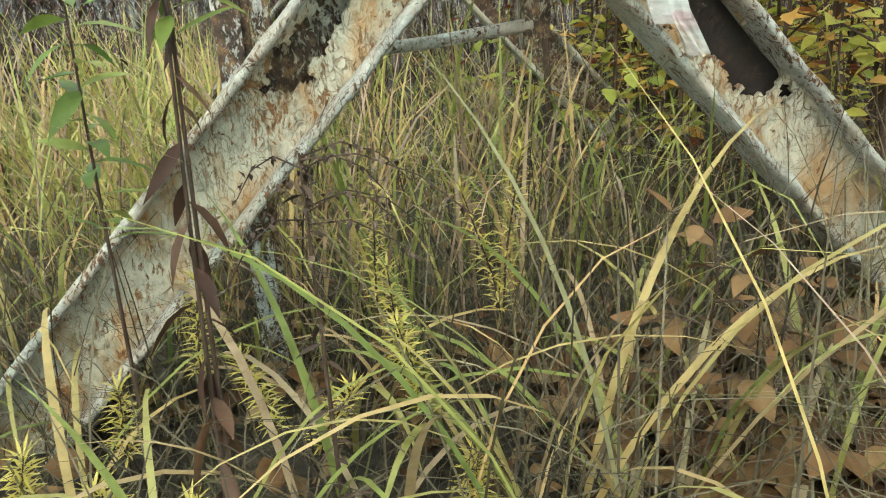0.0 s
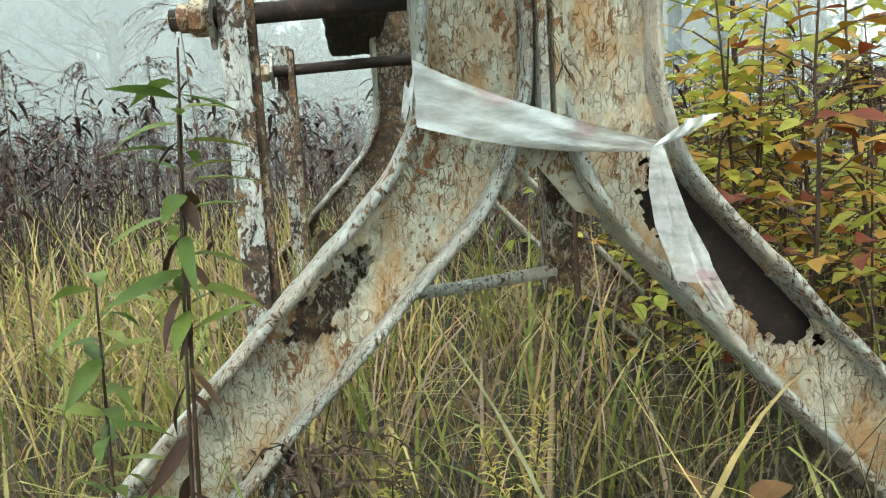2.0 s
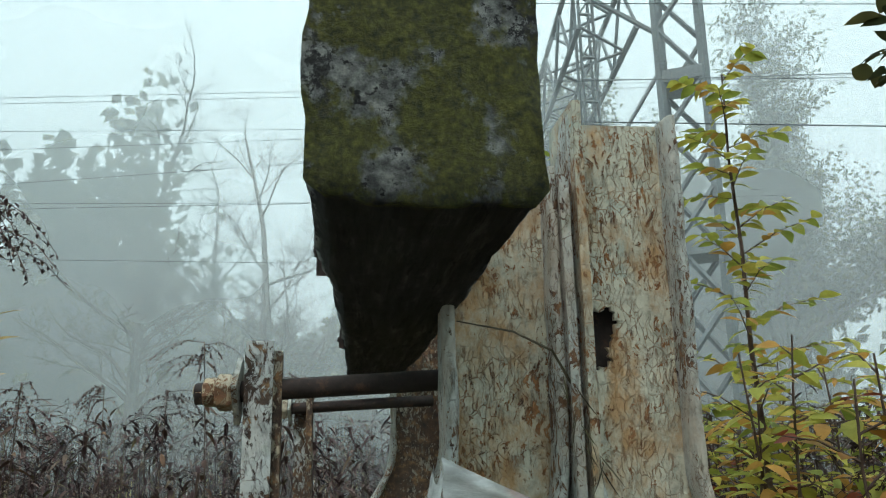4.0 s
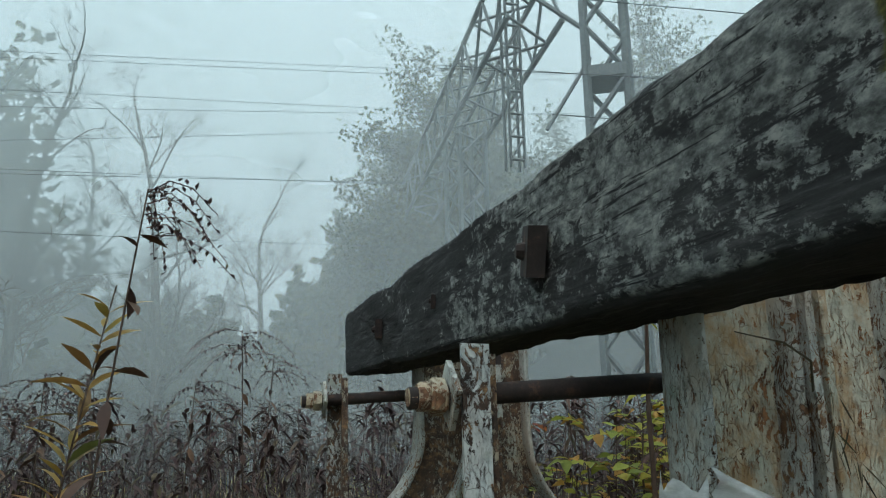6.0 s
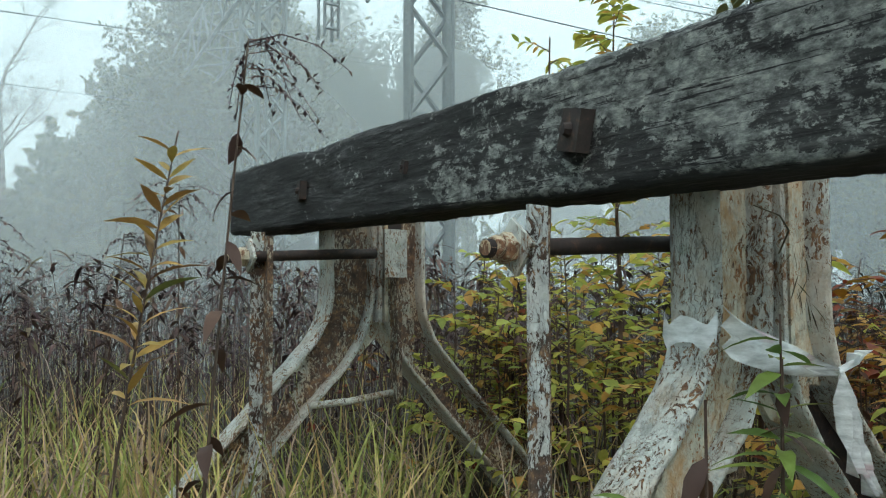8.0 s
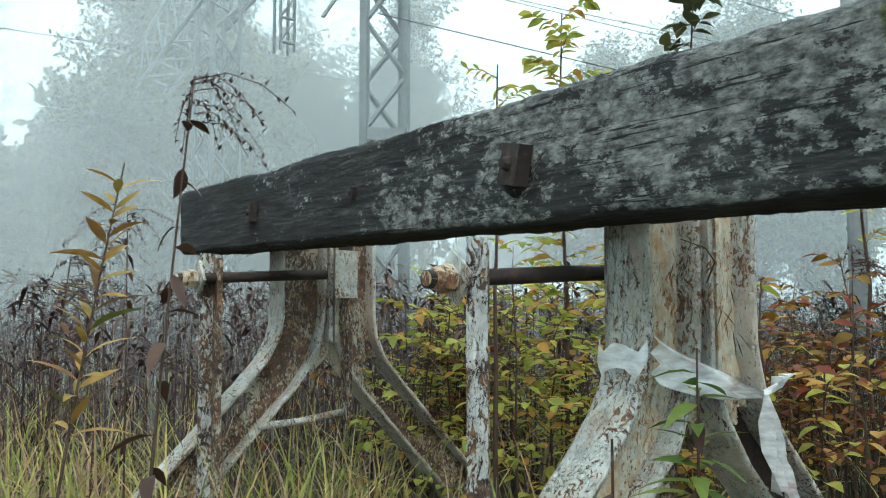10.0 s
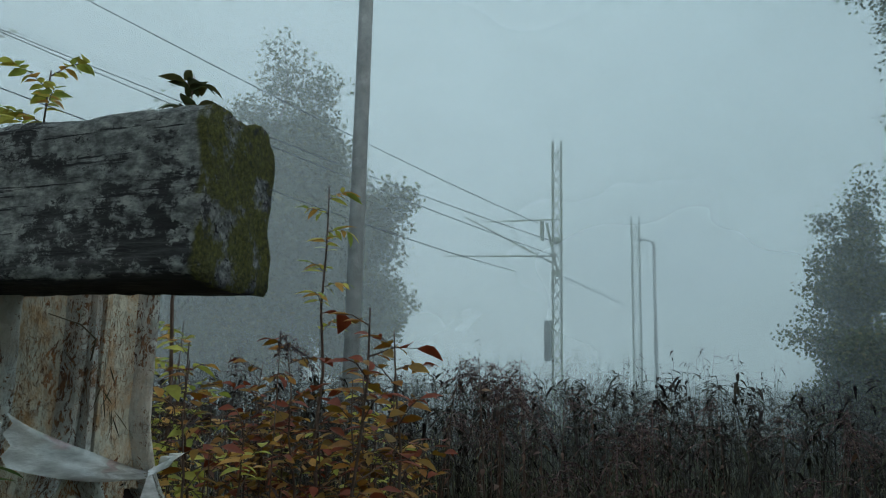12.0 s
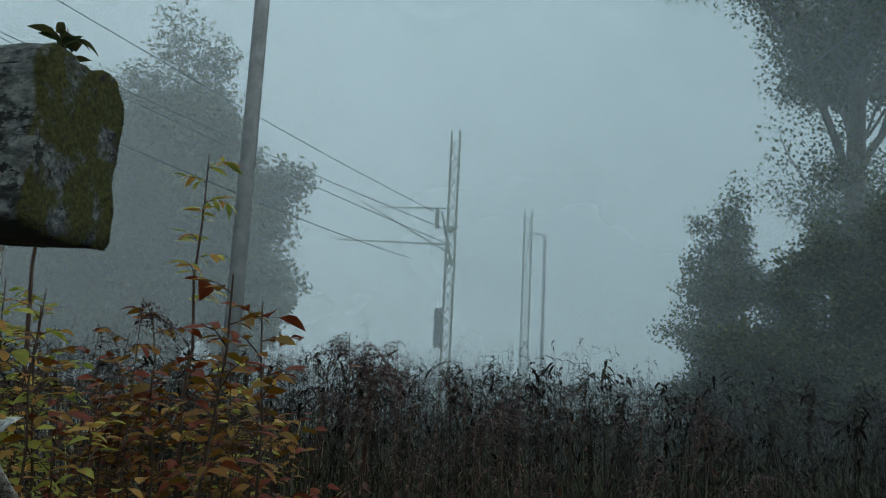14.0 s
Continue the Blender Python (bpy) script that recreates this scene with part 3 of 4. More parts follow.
def buffer_beam():
    b = Build()
    x0, x1, y0, y1, z0, z1 = 0.049, 0.251, 0.860, 3.85, 1.0, 1.276
    t = thing("buffer_beam", (0, 0, 0), "weathered grey timber beam with mossy sawn end", "beam")
    ny, c = 150, 0.014
    # an uneven ring of the section, chamfered and split
    ring = []
    for a, d, n in (((x0 + c, z0), (x1 - c, z0), 10), ((x1 - c, z0), (x1, z0 + c), 1), ((x1, z0 + c), (x1, z1 - c * 2), 10), ((x1, z1 - c * 2), (x1 - c * 2, z1), 2), ((x1 - c * 2, z1), (x0 + c, z1), 10), ((x0 + c, z1), (x0, z1 - c), 1), ((x0, z1 - c), (x0, z0 + c), 10), ((x0, z0 + c), (x0 + c, z0), 1)):
        for k in range(n):
            ring.append((a[0] + (d[0] - a[0]) * k / n, a[1] + (d[1] - a[1]) * k / n))
    m = len(ring)
    cx, cz = (x0 + x1) / 2, (z0 + z1) / 2
    for j in range(ny + 1):
        y = y0 + (y1 - y0) * j / ny
        for x, z in ring:
            p = Vector((x, y, z))
            q = Vector((x * 22, y * 3.0, z * 22))
            w = noise.noise(q) * 0.006 + noise.noise(p * 5) * 0.006 + noise.noise(p * 26) * 0.003 + noise.noise(Vector((x * 60, y * 22, z * 60))) * 0.0035
            crack = abs(noise.noise(Vector((x * 9, y * 0.9, z * 14 + 3))))
            if crack < 0.06:
                w -= 0.010 * (1 - crack / 0.06)
            out = Vector((x - cx, 0, z - cz)).normalized()
            # the near end's skew and the slight bow are shaped to fit the camera's view
            yy = y + 0.015 * (x - x0) / (x1 - x0) * max(0, 1 - (y - y0) / 0.4)
            yy += (noise.noise(Vector((x * 18, 3, z * 18))) * 0.012 if j in (0, ny) else 0)
            b.v.append(Vector((x - 0.012 * max(0, 1 - (y - y0) / 0.9), yy, z + 0.018 * (y - y0))) + out * w)
    for j in range(ny):
        for k in range(m):
            a, d = j * m + k, j * m + (k + 1) % m
            b.f.append((a, d, d + m, a + m))
    for j, flip in ((0, False), (ny, True)):
        base = j * m
        prev = list(range(base, base + m))
        for s in (0.8, 0.55, 0.3):
            cur = []
            for k in range(m):
                x, z = cx + (ring[k][0] - cx) * s, cz + (ring[k][1] - cz) * s
                cur.append(len(b.v))
                b.v.append(Vector((x - (0.012 if j == 0 else 0), (y0 + 0.015 * (x - x0) / (x1 - x0) if j == 0 else y1) + noise.noise(Vector((x * 30, j, z * 16))) * 0.008, z + (0.0 if j == 0 else 0.018 * (y1 - y0)))))
            for k in range(m):
                q = (prev[k], cur[k], cur[(k + 1) % m], prev[(k + 1) % m])
                b.f.append(q if not flip else tuple(reversed(q)))
            prev = cur
        b.f.append(tuple(prev) if flip else tuple(reversed(prev)))
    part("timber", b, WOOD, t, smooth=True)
    # square washers bolted through the beam
    for y, z, s, tilt in ((1.63, 1.142, 1.0, 0.22), (3.04, 1.165, 0.75, 0.05), (2.33, 1.16, 0.4, 0.3)):
        w = Build()
        mat = Matrix.Translation((x0 - 0.012 * s, y, z)) @ Matrix.Rotation(tilt, 4, "X") @ Matrix.Rotation(-0.25, 4, "Z")
        w.box((-0.016 * s, -0.040 * s, -0.044 * s), (0.016 * s, 0.040 * s, 0.044 * s), mat)
        w.tube([mat @ Vector((-0.016 * s, 0, 0)), mat @ Vector((-0.030 * s, 0, 0))], [0.017 * s, 0.012 * s], 8)
        roughen(w, 0.004, 20, y)
        part("bolt_head", w, RUST_AND_SHADE, t, "square rusted bolt head")
    return t


buffer_beam()


def barrier_tape():
    t = thing("barrier_tape", (0, 0, 0), "crumpled white plastic barrier tape with faded pink stripes", "tape")

    def move(b):
        b.v = [Vector((0.024 + p.x * 0.915, p.y + 0.027, 0.11 + p.z * 0.907)) for p in b.v]

    b = Build()
    n, m = 26, 5
    for i in range(n + 1):
        s = i / n
        x = 0.195 + 0.41 * s
        zc = 0.695 - 0.11 * s - 0.015 * math.sin(3.1 * s)
        h = 0.047 * (1 - s) ** 0.9 + 0.008
        y = 1.375 + 0.01 * math.sin(9 * s) - 0.01 * math.sin(math.pi * s)
        for k in range(m + 1):
            u = k / m - 0.5
            b.v.append(Vector((x, y + 0.012 * math.sin(14 * u + 4 * s), zc + 2 * h * u)))
    for i in range(n):
        for k in range(m):
            a = i * (m + 1) + k
            b.f.append((a, a + 1, a + m + 2, a + m + 1))
    move(b)
    part("taut_band", b, TAPE, t, smooth=True)
    # wrap round the left strut
    b = Build()
    for i in range(13):
        a = math.pi * i / 12
        for k in range(4):
            z = 0.662 + 0.055 * k / 3 + 0.012 * math.sin(5 * a + 2 * k)
            b.v.append(Vector((0.203 - 0.010 * math.sin(a) - (0.75 - z) * 0.16, 1.46 - 0.066 * math.cos(a), z + 0.006 * math.sin(7 * a))))
    for i in range(12):
        for k in range(3):
            a = i * 4 + k
            b.f.append((a, a + 1, a + 5, a + 4))
    move(b)
    part("wrap", b, TAPE, t, smooth=True)
    for name, pts, w0, w1 in (("tail", [(0.60, 0.585), (0.612, 0.52), (0.63, 0.45), (0.648, 0.39), (0.66, 0.345)], 0.014, 0.034), ("short_tail", [(0.605, 0.58), (0.635, 0.47), (0.685, 0.35), (0.715, 0.285)], 0.010, 0.017), ("knot_end", [(0.60, 0.585), (0.64, 0.60), (0.675, 0.63)], 0.012, 0.03)):
        b = Build()
        for i, (x, z) in enumerate(pts):
            s = i / (len(pts) - 1)
            w = w0 + (w1 - w0) * min(1, s * 1.6)
            for k in range(5):
                u = k / 4 - 0.5
                b.v.append(Vector((x + 2 * w * u, 1.365 + 0.020 * math.sin(13 * u + 5 * s), z + 0.3 * w * u)))
        for i in range(len(pts) - 1):
            for k in range(4):
                a = i * 5 + k
                b.f.append((a, a + 1, a + 6, a + 5))
        move(b)
        part(name, b, TAPE, t, smooth=True)


barrier_tape()

# ---- plants ----
EYES = [Vector(row[1]) for row in PATH]


def clear_of_path(x, y, margin):
    for e in EYES:
        if (e.x - x) ** 2 + (e.y - y) ** 2 < margin * margin:
            return False
    for a, c in zip(EYES, EYES[1:]):
        ab = Vector((c.x - a.x, c.y - a.y))
        if ab.length > 0.2:
            s = max(0, min(1, ((x - a.x) * ab.x + (y - a.y) * ab.y) / ab.length_squared))
            if (a.x + ab.x * s - x) ** 2 + (a.y + ab.y * s - y) ** 2 < margin * margin:
                return False
    return True


def grass_patch(name, count, box, hmin, hmax, wmin, wmax, mat, label, margin=0.3, bend=(0.5, 2.0), seg=5, seed=1, density=None):
    r = np.random.default_rng(seed)
    b = Build()
    made = 0
    while made < count:
        x, y = r.uniform(box[0], box[1]), r.uniform(box[2], box[3])
        made += 1
        if density and r.random() > density(x, y):
            continue
        if not clear_of_path(x, y, margin):
            continue
        h = r.uniform(hmin, hmax)
        b.blade((x, y, ground_height(x, y) - 0.01), r.uniform(0, 2 * math.pi), h, r.uniform(*bend), r.uniform(wmin, wmax), seg, lean=r.uniform(0, 0.25))
    ob = part(name, b, mat, smooth=True)
    tagged(ob, label, "grass", kind="stuff")


def clump_density(scale, cut):
    return lambda x, y: 1.0 if noise.noise(Vector((x * scale, y * scale, 7))) > cut else 0.15


grass_patch("meadow_grass", 7500, (-2.4, 3.2, 0.5, 4.2), 0.30, 0.85, 0.004, 0.010, GRASS, "yellowing green autumn grass round the buffer stop", 0.42, (0.5, 2.2), 6, 3, lambda x, y: (0.12 if x > 0.95 else 0.05 if y < 1.5 and -0.8 < x < 0.12 else 0.2 if y < 1.55 and -0.7 < x < 1.2 else 1.0) * (1.0 if noise.noise(Vector((x * 1.3, y * 1.3, 7))) > -0.05 else 0.15))
grass_patch("thatch", 12000, (-2.2, 2.6, 0.4, 3.8), 0.12, 0.42, 0.0015, 0.004, STRAW, "matted dead grass stalks lying on the soil", 0.3, (1.2, 3.4), 4, 4, lambda x, y: 0.3 if x > 1.0 or y > 2.0 else 1.0)
grass_patch("dead_stalks", 2400, (-1.2, 1.9, 0.55, 2.2), 0.25, 0.75, 0.0016, 0.0034, STRAW, "thin pale dead grass stalks", 0.42, (0.2, 2.6), 6, 9, lambda x, y: 0.25 if x > 1.05 or -0.8 < x < 0.15 and y < 1.5 else 1.0)
grass_patch("rough_grass", 12000, (-9, 10, 2.5, 11), 0.35, 0.95, 0.006, 0.014, GRASS, "rough yellow-green meadow grass", 0.8, (0.4, 1.8), 4, 5, lambda x, y: 0.25 if x > 0.6 else 1.0 if noise.noise(Vector((x * 0.5, y * 0.5, 7))) > 0.12 else 0.12)

grass_patch("tall_grass", 2000, (-2.8, 0.0, 1.9, 4.6), 0.4, 0.85, 0.005, 0.011, GRASS, "tall yellow-green grass before the dead weeds", 0.8, (0.3, 1.6), 5, 6, lambda x, y: 1.0 if noise.noise(Vector((x * 1.1, y * 1.1, 2))) > -0.1 else 0.2)


def litter(count, box, seed, smin, smax):
    r = np.random.default_rng(seed)
    b = Build()
    for _ in range(count):
        x, y = r.uniform(box[0], box[1]), r.uniform(box[2], box[3])
        a = r.uniform(0, 6.28)
        s = r.uniform(smin, smax)
        z = ground_height(x, y) + r.uniform(0.005, 0.09)
        b.leaf((x, y, z), (math.cos(a), math.sin(a), r.uniform(-0.4, 0.4)), (r.normal() * 0.4, r.normal() * 0.4, 1), s, s * r.uniform(0.45, 0.75), r.uniform(-0.3, 0.6), 5)
    ob = part("leaf_litter", b, DEAD_LEAF, smooth=True)
    tagged(ob, "fallen brown birch and cherry leaves", "leaves", kind="stuff")


litter(2600, (-1.6, 2.4, 0.5, 3.6), 11, 0.03, 0.085)
litter(420, (0.40, 1.05, 0.80, 1.45), 12, 0.06, 0.13)


def weed_field(name, count, region, seed, mat, label, hmin=0.8, hmax=1.45):
    """Dead goldenrod and mugwort: thin stems with drooping tops and withered leaves, past counting."""
    r = np.random.default_rng(seed)
    b = Build()
    for _ in range(count):
        x, y = region(r)
        if not clear_of_path(x, y, 1.2):
            continue
        far = math.hypot(x, y) > 8
        h = r.uniform(hmin, hmax)
        z = ground_height(x, y)
        lx, ly = r.normal() * 0.10 * h, r.normal() * 0.10 * h
        top = Vector((x + lx, y + ly, z + h))
        b.tube([(x, y, z - 0.02), (x + lx * 0.3, y + ly * 0.3, z + h * 0.5), top], [0.004, 0.003, 0.0015], 3, False)
        a0 = r.uniform(0, 6.28)
        for k in range(5 if far else 9):
            a = a0 + r.normal() * 0.9
            s = r.uniform(0.05, 0.16)
            base = top - Vector((lx, ly, h)) * (0.18 * r.random())
            b.leaf(base, (math.cos(a), math.sin(a), r.uniform(-0.3, 0.9)), (0, 0, 1), s, 0.022, r.uniform(0.2, 0.8), 3)
        for k in range(5 if far else 10):
            t = r.uniform(0.15, 0.85)
            a = r.uniform(0, 6.28)
            p = Vector((x + lx * t, y + ly * t, z + h * t))
            b.leaf(p, (math.cos(a), math.sin(a), r.uniform(-0.9, 0.3)), (0, 0, 1), r.uniform(0.04, 0.10), 0.014, 0.4, 2)
    ob = part(name, b, mat)
    tagged(ob, label, "weeds", kind="stuff")


def ring_region(a0, a1, r0, r1):
    def pick(r):
        a = radians(r.uniform(a0, a1))
        d = math.sqrt(r.uniform(r0 * r0, r1 * r1))
        return -0.5 + d * math.sin(a), 0.3 + d * math.cos(a)
    return pick


weed_field("goldenrod_field", 2600, ring_region(-60, 42, 3.6, 9.5), 21, BROWN_WEED, "field of dead brown goldenrod", 0.7, 1.30)
weed_field("mugwort_field", 2300, ring_region(42, 135, 4.0, 10), 22, DARK_WEED, "field of dead dark mugwort and goldenrod", 0.6, 1.22)
weed_field("far_weeds", 3600, ring_region(-60, 135, 9.5, 24), 23, DARK_WEED, "distant rank weeds fading in the fog", 0.9, 1.75)
grass_patch("field_grass", 15000, (2.6, 12, -6, 3.2), 0.3, 0.85, 0.006, 0.013, FIELD_GRASS, "dull green grass among the dead weeds", 0.8, (0.4, 1.8), 4, 15)


def stalk(at, h, lean, seed, label, leaf_mat, head=True, leaf_from=0.15, leaf_len=(0.06, 0.10), leaf_w=0.022, droop=(-0.9, 0.2), count=26, head_mat=None):
    r = np.random.default_rng(seed)
    z = ground_height(at[0], at[1])
    t = thing("weed_stalk", (at[0], at[1], z), label, "weed", "weed stalks")
    pts = []
    for i in range(9):
        s = i / 8
        pts.append(Vector((lean[0] * s ** 1.5, lean[1] * s ** 1.5, h * s)))
    b = Build()
    b.tube(pts, [0.0045 - 0.003 * i / 8 for i in range(9)], 6)
    part("stem", b, STEM, t)

    def on(s):
        i = min(7, int(s * 8))
        return pts[i].lerp(pts[i + 1], s * 8 - i)
    b = Build()
    for k in range(count):
        s = leaf_from + (0.97 - leaf_from) * (k + r.random()) / count
        a = k * 2.4 + r.normal() * 0.3
        ln = r.uniform(*leaf_len) * (1.1 - 0.4 * s)
        b.leaf(on(s), (math.cos(a), math.sin(a), r.uniform(*droop)), (r.normal() * 0.3, r.normal() * 0.3, 1), ln, leaf_w * r.uniform(0.7, 1.2), r.uniform(0.1, 0.7), 4)
    part("foliage", b, leaf_mat, t, smooth=True)
    if head:
        b = Build()
        top = pts[-1]
        a0 = math.atan2(lean[1], lean[0]) if abs(lean[0]) + abs(lean[1]) > 0.01 else r.uniform(0, 6.28)
        for k in range(12):
            a = a0 + r.normal() * 1.1
            ln = r.uniform(0.08, 0.20)
            s0 = top - Vector((0, 0, 0.09 * r.random()))
            d = Vector((math.cos(a), math.sin(a), 0))
            spr = [s0 + d * (ln * u) + Vector((0, 0, 0.06 * u - 0.13 * u * u)) for u in (0, 0.35, 0.7, 1.0)]
            b.tube(spr, [0.0014, 0.0012, 0.001, 0.0008], 3, False)
            for q in range(14):
                u = 0.15 + 0.85 * q / 13
                p = s0 + d * (ln * u) + Vector((0, 0, 0.06 * u - 0.13 * u * u))
                b.leaf(p, (r.normal(), r.normal(), r.normal() - 0.4), (0, 0, 1), 0.013, 0.007, 0.2, 2)
        part("seed_head", b, head_mat or BROWN_WEED, t)
    return t


def sapling(name, at, h, seed, label, mat, twigs=12, leaf=0.06, spread=0.35, lean=(0, 0), per=9, start=0.25, compound=False):
    r = np.random.default_rng(seed)
    z = ground_height(at[0], at[1])
    t = thing(name, (at[0], at[1], z), label, "sapling", "saplings")
    pts = [Vector((lean[0] * (i / 7) ** 1.4 + r.normal() * 0.008, lean[1] * (i / 7) ** 1.4 + r.normal() * 0.008, h * i / 7)) for i in range(8)]
    b = Build()
    b.tube(pts, [0.009 * h / 1.5 * (1 - 0.85 * i / 7) + 0.0012 for i in range(8)], 6)
    part("stem", b, STEM, t)
    for k in range(twigs):
        s = start + (1 - start) * (k + 0.5 * r.random()) / twigs
        i = min(6, int(s * 7))
        p = pts[i].lerp(pts[i + 1], s * 7 - i)
        a = k * 2.4 + r.normal() * 0.4
        ln = spread * (1.15 - s) * r.uniform(0.7, 1.2) + 0.08
        d = Vector((math.cos(a), math.sin(a), r.uniform(0.1, 0.7))).normalized()
        tw = [p, p + d * ln * 0.5 + Vector((0, 0, 0.01)), p + d * ln - Vector((0, 0, 0.05 * ln))]
        b = Build()
        b.tube(tw, [0.003, 0.002, 0.001], 4, False)
        twig = part("twig", b, STEM, t)
        lf = Build()
        side = d.cross(Z).normalized()
        for q in range(per):
            u = (q + 0.6) / per
            c = tw[0].lerp(tw[1], u * 2) if u < 0.5 else tw[1].lerp(tw[2], u * 2 - 1)
            sg = 1 if q % 2 else -1
            out = d * 0.6 + side * (sg * r.uniform(0.6, 1.1)) + Vector((0, 0, r.uniform(-0.5, 0.2)))
            size = leaf * r.uniform(0.65, 1.25)
            lf.leaf(c, out, (r.normal() * 0.35, r.normal() * 0.35, 1), size, size * (0.34 if compound else 0.58), r.uniform(0.0, 0.5), 4)
        part("leaves", lf, mat, twig, smooth=True)
    return t


# ---- trees in the fog ----


def tree(name, at, h, seed, label, leaves=0, leaf_size=0.25, spread=0.5, trunk=0.22, depth=5, crown_from=0.3, mat=None, clump=0.3, rise=0.25, fine=0.006, reach=0.8):
    r = np.random.default_rng(seed)
    t = thing(name, (at[0], at[1], GZ - 0.05), label, "tree", "trees in the fog")
    wood, lf = Build(), Build()
    tips = []

    def limb(p, d, ln, rad, level):
        pts, rr = [p], [rad]
        n = 4
        for k in range(n):
            d = (d + Vector((r.normal(), r.normal(), r.normal())) * (0.03 if level == 0 else 0.15) + Z * 0.05).normalized()
            p = p + d * (ln / n)
            pts.append(p)
            rr.append(rad * (1 - 0.55 * (k + 1) / n))
        wood.tube(pts, rr, 7 if level == 0 else (4 if level < 3 else 3), False)
        if level >= depth - 2 and level > 0:
            tips.append(p)
            tips.append(pts[2])
        if level >= depth - 1:
            return
        kids = 14 if level == 0 else (5 if level < 3 else 3)
        for k in range(kids):
            s = r.uniform(crown_from, 1.0) if level == 0 else r.uniform(0.3, 1.0)
            i = min(n - 1, int(s * n))
            q = pts[i].lerp(pts[i + 1], s * n - i)
            a = r.uniform(0, 6.28)
            side = Vector((math.cos(a), math.sin(a), 0))
            dd = (d * 0.6 + side * r.uniform(0.5, 1.0) * (spread / 0.5) + Z * rise).normalized()
            limb(q, dd, ln * r.uniform(0.36, 0.55) * (reach * (1.5 - 0.6 * s) if level == 0 else 1.0), max(fine, rr[i] * 0.45), level + 1)
        limb(p, d, ln * 0.5, rr[-1], level + 1)

    limb(Vector((0, 0, 0)), Vector((r.normal() * 0.03, r.normal() * 0.03, 1)).normalized(), h * 0.62, trunk, 0)
    part("trunk", wood, BARK, t)
    if leaves:
        for p in tips:
            for _ in range(leaves):
                q = p + Vector((r.normal(), r.normal(), r.normal() * 0.7)).normalized() * (clump * 1.7 * r.random() ** 0.5)
                u = Vector((r.normal(), r.normal(), r.normal())).normalized()
                lf.fleck(q, u * leaf_size * r.uniform(0.6, 1.4), u.orthogonal() * leaf_size * 1.2)
        part("crown", lf, mat or FAR_LEAF, t)
    return t


def polar(az, d):
    return (-0.5 + d * math.sin(radians(az)), 0.3 + d * math.cos(radians(az)))


for az, d, h, seed in ((-13.2, 16.2, 8.0, 31), (-4.2, 16.8, 8.2, 32), (-9, 26, 11.5, 35), (3.0, 27, 10, 36)):
    tree("bare_tree", polar(az, d), h, seed, "bare leafless tree pale in the fog", 0, spread=0.55, trunk=0.15, depth=6, crown_from=0.30, rise=0.10, fine=0.0045, reach=0.62)
for az, d, h, seed, n, cl in ((19, 15.5, 8.4, 41, 26, 0.42), (31, 16.5, 9.0, 42, 30, 0.42), (16, 16.5, 7.6, 43, 30, 0.42), (13, 18, 6.6, 44, 24, 0.42), (8.5, 21, 4.0, 47, 20, 0.4), (25, 20, 7.6, 45, 26, 0.45), (50, 19.4, 6.9, 46, 74, 0.6), (57.5, 19.6, 7.9, 48, 74, 0.6), (53.5, 19.0, 8.3, 59, 74, 0.6), (61, 19, 4.6, 49, 20, 0.4), (40, 29, 5.0, 50, 22, 0.5)):
    if az < 44:
        d, h = d * 1.2, h * 1.2
    tree("leafy_tree", polar(az, d), h, seed, "leafy tree dim and grey in the fog", int(n * 0.75), 0.10 * d / 15, spread=0.5, trunk=0.15 * d / 16, depth=4, clump=cl * 0.5 * d / 16, crown_from=0.12 if az > 44 else 0.3)
tree("leafy_tree", polar(105.2, 12.4), 11.8, 51, "dark leafy tree hanging over the weeds", 52, 0.055, 0.70, 0.2, depth=4, crown_from=0.3, clump=0.26)
for az, d, h, seed in ((98.5, 11.3, 3.6, 52), (105, 10.9, 3.9, 53), (112, 11.0, 4.4, 54), (101, 10.6, 2.3, 55), (108, 10.5, 2.5, 56), (96.5, 11.8, 2.0, 58)):
    tree("bush", polar(az, d), h, seed, "dark rounded leafy bush", 20, 0.045, 0.72, 0.04, depth=4, crown_from=0.05, clump=0.13)


def far_wood():
    """The edge of a wood, past counting, behind the fog."""
    r = np.random.default_rng(57)
    b = Build()
    for k in range(420):
        az = r.uniform(-75, 34)
        d = r.uniform(22, 27.5)
        x, y = polar(az, d)
        tall = 9.0 if az < -13 else 4.2 if az < 4 else 6.6
        h = (tall + 2.6 * noise.noise(Vector((az * 0.11, 3, 1)))) * r.uniform(0.75, 1.2)
        b.tube([(x, y, GZ), (x, y, h * 0.9)], [0.13, 0.03], 4, False)
        for j in range(90):
            s = r.random() ** 0.7
            w = 0.32 * h * (1.1 - s)
            p = Vector((x + r.normal() * w * 0.5, y + r.normal() * w * 0.5, GZ + h * (0.1 + 0.9 * s)))
            u = Vector((r.normal(), r.normal(), r.normal())).normalized()
            b.fleck(p, u * 0.42, u.orthogonal() * 0.42)
    ob = part("far_wood", b, FAR_LEAF)
    tagged(ob, "edge of a distant wood veiled by fog", "woods", kind="stuff")


far_wood()

# ---- railway masts, poles and wires ----


